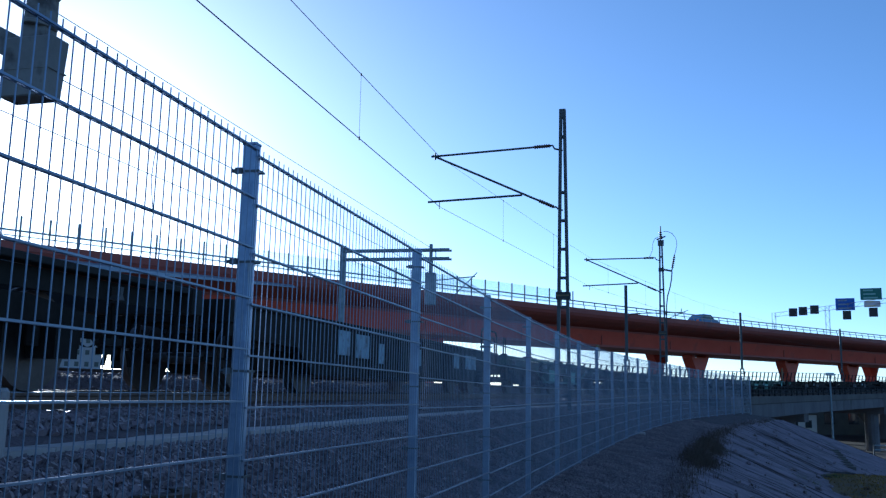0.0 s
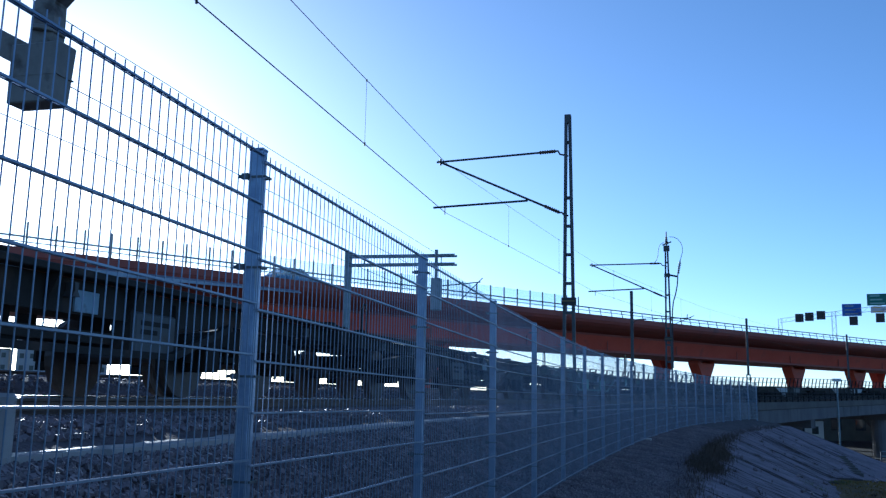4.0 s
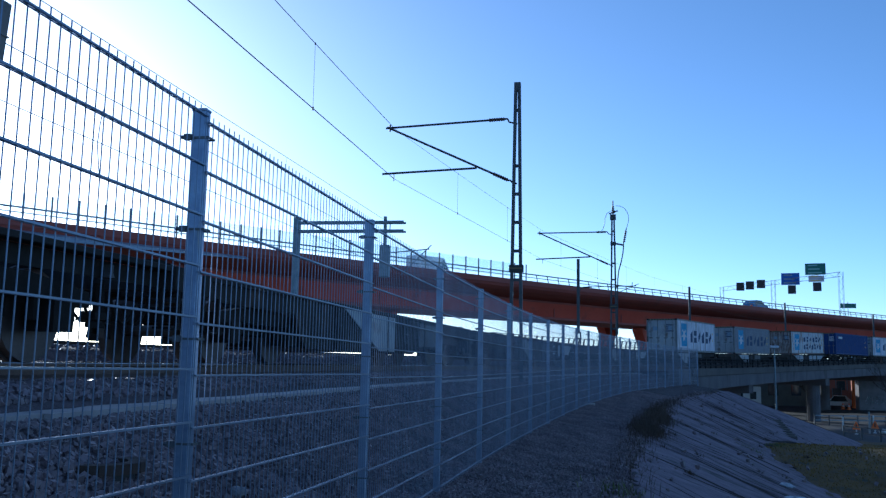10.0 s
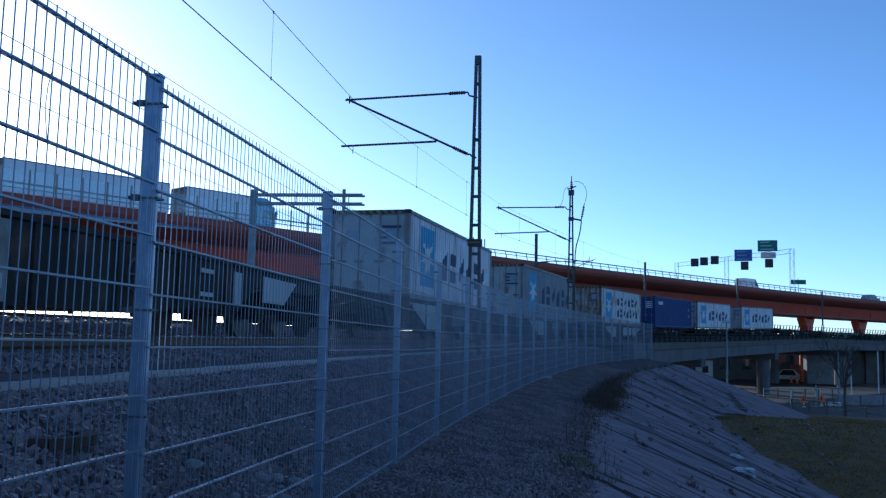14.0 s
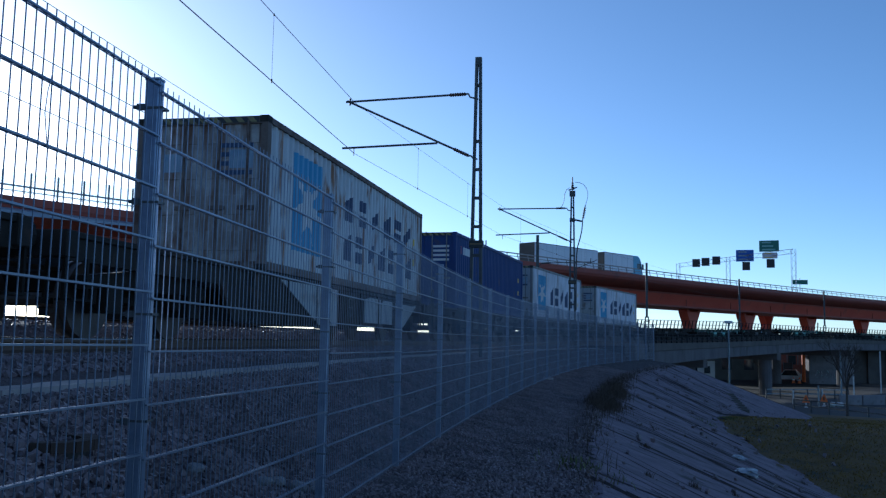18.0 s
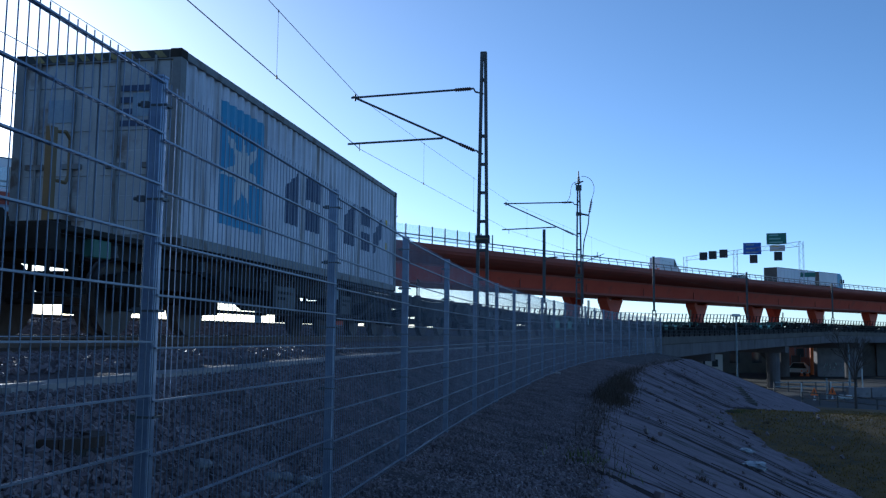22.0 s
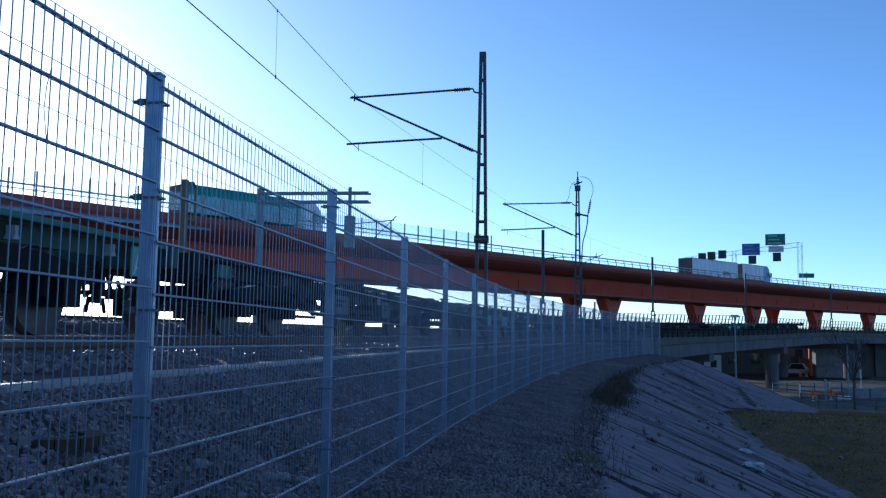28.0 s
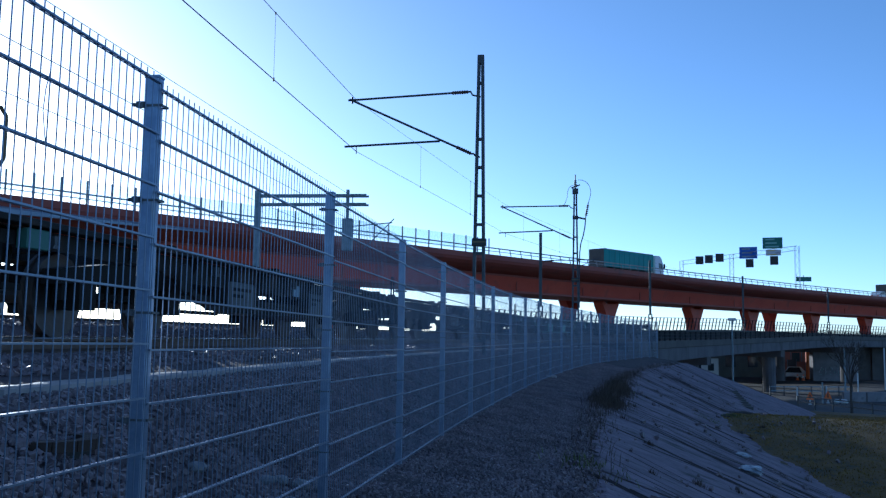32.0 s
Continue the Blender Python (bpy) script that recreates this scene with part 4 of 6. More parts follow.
        bar(b, (sx * (h + 0.26), 0, 0.5), (sx * (h + 0.2), 0, 0.3), 0.03, 6)
        part("coupling_link", b, BOGIE, w)
        for q, sy, z in ((0.62, -0.6, 0.44), (1.0, -0.9, 0.52)):
            b = B()
            bar(b, (sx * (h - q), sy, 0.9), (sx * (h - q + 0.04), sy, z), 0.028, 6)
            box(b, sx * (h - q) - 0.14, sx * (h - q) + 0.16, sy - 0.03, sy + 0.03, z - 0.05, z + 0.02)
            part("hanger_rod", b, BOGIE, w)
        for hx in (h + 0.05, h - 0.35):
            b = B()
            box(b, sx * hx - 0.02, sx * hx + 0.02, -1.28, -1.24, 0.42, 0.87)
            part("step_hanger", b, BOGIE, w)
        b = B()
        box(b, min(sx * (h + 0.05), sx * (h - 0.35)), max(sx * (h + 0.05), sx * (h - 0.35)), -1.36, -1.16, 0.4, 0.425)
        part("step", b, BOGIE, w)
    if low:
        if kind == "pocket":
            b = B()
            prism(b, [(-3.3, 1.06), (-1.2, 1.06), (-1.2, 0.3), (-1.5, 0.3)] if mossy else [(-3.05, 1.06), (0.3, 1.06), (0.3, 0.3), (-0.85, 0.3)], -1.262, -1.236)
            part("end_plate", b, DULLP if mossy else PLATE, w, "grey sloped side plate", bevel=0.006)
            if panelled:
                for line in ([(2.5, 0.97), (2.95, 1.03), (3.95, 1.03), (3.95, 0.42), (2.5, 0.42)], [(4.1, 0.9), (4.3, 1.02), (5.2, 1.02), (5.2, 0.42), (4.05, 0.42)], [(5.65, 1.02), (7.95, 1.0), (6.5, 0.42), (5.65, 0.42)]):
                    b = B()
                    prism(b, line, -1.262, -1.236)
                    part("side_plate", b, PLATE, w, "pale grey side plate", bevel=0.006)
                b = B()
                beam(b, (8.05, -1.25, 1.02), (6.4, -1.25, 0.38), 0.06, 0.05)
                part("edge_strip", b, PLATE, w)
            elif mossy:
                for line in ([(4.3, 1.0), (4.6, 1.0), (4.6, 0.5), (4.3, 0.5)], [(5.6, 1.02), (7.4, 1.0), (6.7, 0.58), (5.6, 0.58)]):
                    b = B()
                    prism(b, line, -1.262, -1.236)
                    part("side_plate", b, PLATE, w, "pale grey side plate", bevel=0.006)
                for z in (0.93, 0.6):
                    b = B()
                    box(b, 3.05, 3.5, -1.27, -1.264, z - 0.03, z + 0.03)
                    part("placard", b, PLATE, w, "pale placard")
            else:
                b = B()
                prism(b, [(2.45, 1.04), (4.5, 1.04), (4.4, 0.5), (2.45, 0.46)], -1.258, -1.236)
                part("side_plate", b, GREYBOX, w, "dull grey side plate")
            b = B()
            ring = [[(1.15 + (0.2 + 0.018 * math.cos(a)) * math.cos(u), -1.3 + 0.018 * math.sin(a), 0.72 + (0.2 + 0.018 * math.cos(a)) * math.sin(u)) for a in (0, 1.57, 3.14, 4.71)] for u in [2 * math.pi * k / 20 for k in range(21)]]
            sweep(b, ring)
            bar(b, (1.15, -1.3, 0.53), (1.15, -1.3, 0.91), 0.012, 5)
            bar(b, (0.96, -1.3, 0.72), (1.34, -1.3, 0.72), 0.012, 5)
            bar(b, (1.15, -1.3, 0.72), (1.15, -1.23, 0.72), 0.03, 6)
            part("handwheel", b, GREYBOX, w, "grey spoked handwheel")
            for px, pz in ((-1.7, 0.82), (-1.4, 0.5)) if mossy else ((-0.9, 0.82), (-0.5, 0.45)):
                b = B()
                box(b, px - 0.12, px + 0.12, -1.27, -1.264, pz - 0.08, pz + 0.06)
                part("placard", b, PLATE, w, "pale placard")
        else:
            for x, z, wd, ht in ((-3.85, 0.82, 0.25, 0.2), (-3.0, 0.8, 0.3, 0.2), (-2.05, 0.72, 0.13, 0.18), (0.1, 0.74, 0.27, 0.17), (3.25, 0.78, 0.22, 0.18), (4.4, 0.78, 0.27, 0.17), (4.98, 0.78, 0.24, 0.17)) if railed else ((-2.6, 0.8, 0.35, 0.22), (3.1, 0.78, 0.35, 0.22), (4.1, 0.8, 0.2, 0.2), (-0.4, 0.8, 0.16, 0.14)):
                b = B()
                box(b, x - wd, x + wd, -1.25, -1.232, z - ht, z + ht)
                part("placard", b, PALEB, w, "pale blue placard")
        b = B()
        box(b, -4.8, 1.9 if kind == "pocket" else 4.8, -1.1, 1.1, 0.29, 0.5)
        part("pocket_floor", b, FRAMED, w)
    else:
        for c, wd, ht in ((-1.15, 1.04, 0.47), (1.95, 1.0, 0.46)) if green else ((-1.3, 1.0, 0.5), (2.4, 0.75, 0.45)):
            c += rnd.uniform(-0.05, 0.05)
            b = B()
            box(b, c - wd / 2, c + wd / 2, -1.14, -0.88, 0.87 - ht, 0.87)
            bo = part("equipment_box", b, BOXG if green else GREYBOX, w, "light green box" if green else "grey box", bevel=0.02)
            b = B()
            for k in range(4 if green else 2):
                z = 0.82 - ht * (0.12 + 0.2 * k)
                box(b, c - wd * 0.38, c - wd * 0.38 + wd * (0.72, 0.4, 0.6, 0.3)[k], -1.146, -1.141, z - 0.03, z + 0.02)
            part("placard_bar", b, PALEG if green else FRAMED, bo)
            for q in (c - wd / 2 - 0.04, c + wd / 2 + 0.04):
                b = B()
                box(b, q - 0.025, q + 0.025, -1.12, -0.9, 0.42, 1.0)
                part("bracket", b, body, w)
        b = B()
        beam(b, (-bx + 1.35, -1.2, 0.43), (bx - 1.35, -1.2, 0.43), 0.07, 0.07)
        part("lower_chord", b, FLANGEG if green else body, w)
        b = B()
        beam(b, (-bx + 1.2, 1.15, 0.48), (bx - 1.2, 1.15, 0.48), 0.07, 0.07)
        part("far_chord", b, body, w)
        if not green:
            b = B()
            beam(b, (-bx + 0.9, -0.9, 0.58), (bx - 1.0, -0.9, 0.58), 0.08, 0.11)
            part("long_bar", b, body, w)
        for sx in (-1, 1):
            b = B()
            beam(b, (sx * (bx - 1.38), -1.2, 0.43), (sx * (bx - 0.1), -1.2, 0.84), 0.07, 0.08)
            part("diagonal_strut", b, FLANGEG if green else body, w)
        for k in (-bx + 1.6, -0.2, bx - 1.7):
            for y0, y1, z0 in ((-0.62, -0.3, 0.5), (0.3, 0.5, 0.6)):
                b = B()
                box(b, k - 0.05, k + 0.05, y0, y1, z0, 0.9)
                part("cross_hanger", b, BOGIE, w)
        for k, z in ((-bx + 0.75, 0.62), (0.55, 0.56), (bx - 0.9, 0.6)):
            b = B()
            bar(b, (k, -0.85, 0.86), (k, -0.85, z), 0.035, 6)
            box(b, k - 0.12, k + 0.1, -0.92, -0.78, z - 0.07, z + 0.02)
            bar(b, (k - 0.12, -0.85, z - 0.02), (k - 0.42, -0.85, z + 0.1), 0.022, 5)
            part("valve", b, BOGIE, w)
        for x0, x1, sy, z, r in ((-bx + 1.9, -bx + 2.6, -0.5, 0.76, 0.14), (0.2, 0.75, 0.3, 0.74, 0.17)):
            b = B()
            bar(b, (x0, sy, z), (x1, sy, z), r, 14)
            part("air_tank", b, BOGIE, w)
        b = B()
        beam(b, (-bx + 0.2, -0.3, 0.6), (bx - 0.2, -0.3, 0.56), 0.04, 0.05)
        part("brake_rod", b, BOGIE, w)
        b = B()
        bar(b, (-bx + 0.35, -1.3, 0.78), (-bx + 0.35, -1.34, 0.78), 0.19, 16)
        part("handwheel", b, FRAMED, w)
        b = B()
        box(b, bx - 2.9, bx - 2.55, -1.105, -1.085, 0.78, 0.98)
        part("placard", b, PALEB, w, "pale blue placard")
        # hand rails: a short bent one at the front, or a post with a loop
        if not (bare or posted):
            b = B()
            pts = [(0, 1.0), (0, 1.6), (0.06, 1.7), (0.16, 1.7), (0.22, 1.6), (0.22, 1.2)]
            for a, c in zip(pts, pts[1:]):
                bar(b, (0.65 - h + a[0], -1.0, a[1]), (0.65 - h + c[0], -1.0, c[1]), 0.02, 6)
            part("handrail", b, FRAMED, w, "bent steel hand rail")
        if posted:
            b = B()
            x, y, zt = 1.0 - h, -0.5, 2.38
            box(b, x - 0.05, x + 0.06, y - 0.04, y + 0.04, 1.05, zt)
            pts = [(0.05, zt - 0.04), (0.27, zt), (0.36, zt - 0.07), (0.36, zt - 0.52), (0.3, zt - 0.6), (0.05, zt - 0.6)]
            for a, c in zip(pts, pts[1:]):
                bar(b, (x + a[0], y, a[1]), (x + c[0], y, c[1]), 0.022, 6)
            part("handrail", b, LOOPY, w, "dull yellow hand rail")
        if posted:
            b = B()
            box(b, 0.1 - h, 1.3 - h, -1.08, 1.08, 1.03, 1.06)
            part("end_platform", b, body, w)
            b = B()
            box(b, 0.8 - h, 1.15 - h, -1.225, -1.1, 0.86, 1.06)
            part("rail_bracket", b, FLANGEG, w, "dull green rail bracket", bevel=0.01)
        for k in (-h + 1.3, -4.7, -2.4, 1.0, 4.6, h - 1.3):
            b = B()
            prism(b, [(k - 0.03, 1.03), (k + 0.03, 1.03), (k + 0.02, 0.95), (k + 0.055, 0.9), (k - 0.055, 0.9), (k - 0.02, 0.95)], -1.2, -1.1)
            part("lashing_ring", b, PLATE if green else GREYBOX, w, "pale cast lashing ring")
        if green:
            b = B()
            box(b, h - 0.95, h - 0.65, -1.235, -1.215, 0.7, 1.05)
            sign = part("letter_plate", b, BOXG, w, "pale green plate with a letter A")
            b = B()
            for u, v in (((h - 0.9, 0.72), (h - 0.81, 0.96)), ((h - 0.72, 0.72), (h - 0.81, 0.96)), ((h - 0.86, 0.8), (h - 0.76, 0.8))):
                beam(b, (u[0], -1.238, u[1]), (v[0], -1.238, v[1]), 0.012, 0.03)
            part("letter", b, STARW, sign)
        for k in (-h + 0.3, -h / 2, 0.0, h / 2, h - 0.3):
            for sy in (-1.13, 1.13):
                b = B()
                box(b, k - 0.09, k + 0.09, sy - 0.08, sy + 0.08, 1.15, 1.2)
                part("container_pin", b, BOGIE, w)
    if railed:
        for x0, x1, zt in ((h - 1.4, h + 0.46, 1.78), (h - 0.95, h + 0.2, 1.6)):
            b = B()
            pts = [(x0, 1.15), (x0, zt - 0.1), (x0 + 0.1, zt), (x1 - 0.1, zt), (x1, zt - 0.1), (x1, 1.15)]
            for a, c in zip(pts, pts[1:]):
                bar(b, (a[0], -1.15, a[1]), (c[0], -1.15, c[1]), 0.026, 6)
            part("handrail", b, FRAMED, w, "bent steel hand rail")
    return w


def container(paint, H, style, label):
    """A forty-foot container, origin at the middle of its underside."""
    c = thing("shipping_container", label, "container", "containers on the train")
    L, Wd = 12.19, 2.44
    hl, hw = L / 2, Wd / 2
    frame_paint = paint if paint is W_BLUE else (RUSTF if paint is W_RUSTY else GRIMF)
    # corrugated sides and roof
    for sy in (-1, 1):
        b = B()
        pts, x = [], -hl + 0.16
        n = 44
        pitch = (L - 0.32) / n
        for k in range(n):
            for f, d in ((0.0, 0.0), (0.28, 0.0), (0.46, 0.045), (0.82, 0.045)):
                pts.append((x + (k + f) * pitch, d))
        pts.append((hl - 0.16, 0.0))
        sweep(b, [[(px, sy * (hw - 0.025 - d), z) for z in (0.16, H - 0.1)] for px, d in pts], closed=False)
        part("side_wall", b, paint, c)
        for nm, z0, z1 in (("bottom_rail", 0.03, 0.17), ("top_rail", H - 0.11, H - 0.005)):
            b = B()
            box(b, -hl + 0.1, hl - 0.1, sy * hw - 0.05 * (sy > 0), sy * hw + 0.05 * (sy < 0), z0, z1)
            part(nm, b, frame_paint, c)
    b = B()
    box(b, -hl + 0.08, hl - 0.08, -hw + 0.05, hw - 0.05, H - 0.06, H - 0.02)
    part("roof", b, paint, c)
    b = B()
    box(b, -hl + 0.08, hl - 0.08, -hw + 0.05, hw - 0.05, 0.06, 0.15)
    part("floor", b, FRAMED, c)
    for sx in (-1, 1):
        for sy in (-1, 1):
            b = B()
            box(b, sx * hl - 0.16 * (sx > 0), sx * hl + 0.16 * (sx < 0), sy * hw - 0.12 * (sy > 0), sy * hw + 0.12 * (sy < 0), 0.1, H - 0.1)
            post = part("corner_post", b, frame_paint, c)
            for z in (0, H - 0.12):
                b = B()
                box(b, sx * (hl + 0.004) - 0.18 * (sx > 0), sx * (hl + 0.004) + 0.18 * (sx < 0), sy * (hw + 0.004) - 0.16 * (sy > 0), sy * (hw + 0.004) + 0.16 * (sy < 0), z, z + 0.12)
                part("corner_casting", b, FRAMED if paint is not W_BLUE else paint, post)
        for nm, z0, z1 in (("sill", 0.02, 0.16), ("header", H - 0.14, H - 0.01)):
            b = B()
            box(b, sx * hl - 0.1 * (sx > 0), sx * hl + 0.1 * (sx < 0), -hw + 0.1, hw - 0.1, z0, z1)
            part(nm, b, frame_paint, c)
        # doors with lock rods
        for sy in (-1, 1):
            b = B()
            x0 = sx * (hl - 0.06)
            box(b, min(x0, x0 - sx * 0.05), max(x0, x0 - sx * 0.05), min(sy * 0.01, sy * (hw - 0.12)), max(sy * 0.01, sy * (hw - 0.12)), 0.16, H - 0.14)
            doorm = paint if paint is W_BLUE else (DOORR if paint is W_RUSTY else DOORG)
            door = part("door", b, doorm, c)
            for q in range(4):
                b = B()
                zz = 0.35 + q * (H - 0.7) / 3.2
                box(b, min(x0, x0 + sx * 0.02), max(x0, x0 + sx * 0.02), min(sy * 0.08, sy * 1.05), max(sy * 0.08, sy * 1.05), zz, zz + 0.34)
                part("door_panel", b, doorm, door, bevel=0.006)
            for yy in (0.32, 0.86):
                b = B()
                bar(b, (x0 + sx * 0.055, sy * yy, 0.1), (x0 + sx * 0.055, sy * yy, H - 0.08), 0.022, 6)
                box(b, min(x0, x0 + sx * 0.08), max(x0, x0 + sx * 0.08), sy * yy - 0.14, sy * yy + 0.14, 1.05, 1.12)
                part("lock_rod", b, frame_paint if paint is not W_BLUE else GRIMF, door)
    # paint marks that follow the corrugation of both long sides
    shape = ((0.0, 0.0), (0.28, 0.0), (0.46, 0.045), (0.82, 0.045), (1.0, 0.0))

    def depth(x):
        f = ((x + hl - 0.16) / pitch) % 1.0
        for (f0, d0), (f1, d1) in zip(shape, shape[1:]):
            if f <= f1:
                return d0 + (d1 - d0) * (f - f0) / (f1 - f0)
        return 0.0

    def paint_patch(b, x0, x1, spans, sy, lift, fine=0.0, slanted=False):
        """Paint from x0 to x1; spans(x) gives the heights it covers there."""
        xs = {x0, x1}
        for k in range(n):
            for f, _ in shape[:-1]:
                x = -hl + 0.16 + (k + f) * pitch
                if x0 < x < x1:
                    xs.add(x)
        if fine:
            k = x0
            while k < x1:
                xs.add(k)
                k += fine
        xs = sorted(xs)
        for u, v in zip(xs, xs[1:]):
            yu, yv = sy * (hw - 0.025 - depth(u) + lift), sy * (hw - 0.025 - depth(v) + lift)
            ends = (spans(u), spans(v)) if slanted else (spans((u + v) / 2),) * 2
            for (z0, z1), (z2, z3) in zip(*ends):
                b.faces.new([b.verts.new(p) for p in ((u, yu, z0), (v, yv, z2), (v, yv, z3), (u, yu, z1))])
        bmesh.ops.remove_doubles(b, verts=b.verts[:], dist=0.0005)

    def star_spans(x):
        zs = []
        tips = [(-3.9 + (0.84 if k % 2 == 0 else 0.27) * math.cos(math.pi / 2 + math.pi * k / 7), H * 0.53 + (0.84 if k % 2 == 0 else 0.27) * math.sin(math.pi / 2 + math.pi * k / 7)) for k in range(14)]
        for (xa, za), (xb, zb) in zip(tips, tips[1:] + tips[:1]):
            if (xa <= x) != (xb <= x):
                zs.append(za + (zb - za) * (x - xa) / (xb - xa))
        zs.sort()
        return list(zip(zs[::2], zs[1::2]))

    for sy in (-1, 1):
        if style in ("mark", "two_rows"):
            b = B()
            paint_patch(b, -4.78, -3.02, lambda x: [(H * 0.53 - 0.92, H * 0.53 + 0.92)], sy, 0.003)
            logo = part("painted_square", b, LOGO, c, "light blue painted square")
            b = B()
            paint_patch(b, -4.74, -3.06, star_spans, sy, 0.006, 0.03)
            part("painted_star", b, STARW, logo, "white painted star")
            rowset = ((6, -2.2, 1.22, 1.0, H * 0.5 - 0.5),) if style == "mark" else ((6, -1.7, 1.12, 0.62, H * 0.5 + 0.14), (7, -1.7, 0.98, 0.62, H * 0.5 - 0.74))
            for count, x0, step, hh, z0 in rowset:
                for k in range(count):
                    xx, ww = x0 + k * step + step * 0.08, step * 0.6
                    # each block: its lower and upper edge at the left and at the right
                    blocks = (((0.0, 0.62, 0.0, 1.0),), ((0.0, 0.42, 0.0, 0.42), (0.58, 1.0, 0.58, 1.0)), ((0.0, 0.5, 0.5, 1.0),))[k % 3]
                    for la, ha, lb, hb in blocks:
                        def block(x):
                            u = (x - xx) / ww
                            return [(z0 + hh * (la + (lb - la) * u), z0 + hh * (ha + (hb - ha) * u))]
                        b = B()
                        paint_patch(b, xx, xx + ww, block, sy, 0.003, 0.0, True)
                        part("painted_block", b, LETTER, c, "dark blue painted block")
        else:
            for k in range(6):
                b = B()
                paint_patch(b, -5.35 + k * 0.3, (-5.2 if k == 0 else -5.12) + k * 0.3, lambda x: [(H - 0.72, H - 0.44)], sy, 0.003)
                part("painted_block", b, STARW if k else ORANGE, c, "white painted block" if k else "red painted block")
        # tall narrow code bars near the right end, and small yellow plates
        for x0, z0, z1 in ((4.95, H - 1.5, H - 0.35), (5.25, H - 0.95, H - 0.4)):
            k = z1
            while k > z0:
                b = B()
                paint_patch(b, x0, x0 + 0.1, lambda x: [(k - 0.07, k)], sy, 0.003)
                part("code_bar", b, LETTER if paint is not W_BLUE else STARW, c)
                k -= 0.1
        for z0 in (H * 0.38, H * 0.6):
            b = B()
            paint_patch(b, 5.1, 5.3, lambda x: [(z0, z0 + 0.2)], sy, 0.004)
            part("warning_plate", b, YELLOW, c, "small yellow plate")
    b = B()
    box(b, -hl - 0.006, -hl - 0.002, -hw + 0.17, hw - 0.17, H - 0.125, H - 0.025)
    strip = part("header_strip", b, BLACK, c, "black strip with worn yellow stripes")
    for k in range(9):
        y0 = -hw + 0.2 + k * 0.225
        b = B()
        v = [b.verts.new((x, y, z)) for x in (-hl - 0.012, -hl - 0.0065) for y, z in ((y0, H - 0.12), (y0 + 0.11, H - 0.12), (y0 + 0.19, H - 0.03), (y0 + 0.08, H - 0.03))]
        for f in ((0, 1, 2, 3), (7, 6, 5, 4), (0, 4, 5, 1), (1, 5, 6, 2), (2, 6, 7, 3), (3, 7, 4, 0)):
            b.faces.new([v[i] for i in f])
        part("stripe", b, WORNY, strip)
    if paint is not W_BLUE:
        for y0, z0, z1 in ((-0.95, H * 0.66, H * 0.78), (0.3, H * 0.64, H * 0.76)):
            b = B()
            box(b, -hl + 0.026, -hl + 0.034, y0, y0 + 0.42, z0, z1)
            part("door_label", b, FADED, c, "faded blue label on the door")
    b = B()
    xd = -hl + 0.056
    for k in range(4):
        box(b, xd - 0.026, xd - 0.02, -0.95, -0.35, H - 0.55 - k * 0.16, H - 0.47 - k * 0.16)
    part("door_bar", b, LETTER if paint is not W_BLUE else STARW, c)
    return c


FRONTS = [37.31, 56.02, 76.1, 93.07, 107.48, 123.8]
CUTS = [30.2, 50.0, 69.9, 89.5, 105.9, 120.6, 138.2]
STYLE = [(W_WHITE, 2.62, "mark", "white corrugated container with blue star mark, streaked"), (W_GREY, 2.63, "mark", "grimy grey-white corrugated container with blue star mark"), (W_RUSTY, 2.69, "two_rows", "rust-stained white container with two rows of marks"), (W_BLUE, 2.74, "small", "dark blue corrugated container with small white mark"), (W_WHITE, 2.75, "mark", "white corrugated container with grey doors and star mark"), (W_WHITE, 2.65, "mark", "white corrugated container, the last of the row")]
for i in range(6):
    a, e = CUTS[i], CUTS[i + 1]
    ride(wagon(e - a, ("pocket", "pocket", "panelled", "dark", "dark", "posted")[i], i), (a + e) / 2)
    ride(container(*STYLE[i]), FRONTS[i] + 6.095, 1.165)
proto = {}


def couple(first, length, kinds, sign):
    """A row of wagons from the coupling at first, away from the containers."""
    for k, kind in enumerate(kinds):
        key = (kind, length)
        if key not in proto:
            ob = proto[key] = wagon(length, kind, 20 + k)
        else:
            ob = copy_thing(proto[key], Matrix.Identity(4))
        ride(ob, first + sign * (k + 0.5) * length)


couple(30.2, 19.07, ["mossy"] * 2, -1)
couple(-7.94, 18.0, ["pocket"], -1)
couple(-25.94, 16.76, ["dark"], -1)
couple(-42.7, 16.33, ["posted", "green", "dark", "posted", "green", "railed", "bare", "deep", "deep"], -1)
couple(138.2, 17.7, ["dark"], 1)
couple(155.9, 16.4, ["green"], 1)
couple(172.3, 15.1, ["posted"], 1)
couple(187.4, 16.4, ["green"], 1)
couple(203.8, 17.5, ["posted"], 1)
couple(221.3, 16.4, ["green", "posted", "posted"], 1)
# the tail of the train
couple(270.5, 18.4, ["dark", "green", "dark"], 1)




# ---- road traffic on the viaduct ----
def via_s(x):
    return next(s for s, vx, vy in VS if vx > x)


DRIVES = []


def wheels(parent, xs, width, r=0.5):
    for x in xs:
        for sy in (-1, 1):
            b = B()
            bar(b, (x, sy * width / 2, r), (x, sy * (width / 2 - 0.28), r), r, 16)
            w = part("wheel", b, TYRE, parent)
            b = B()
            bar(b, (x, sy * (width / 2 + 0.01), r), (x, sy * (width / 2 - 0.1), r), r * 0.55, 12)
            part("rim", b, GALV, w)


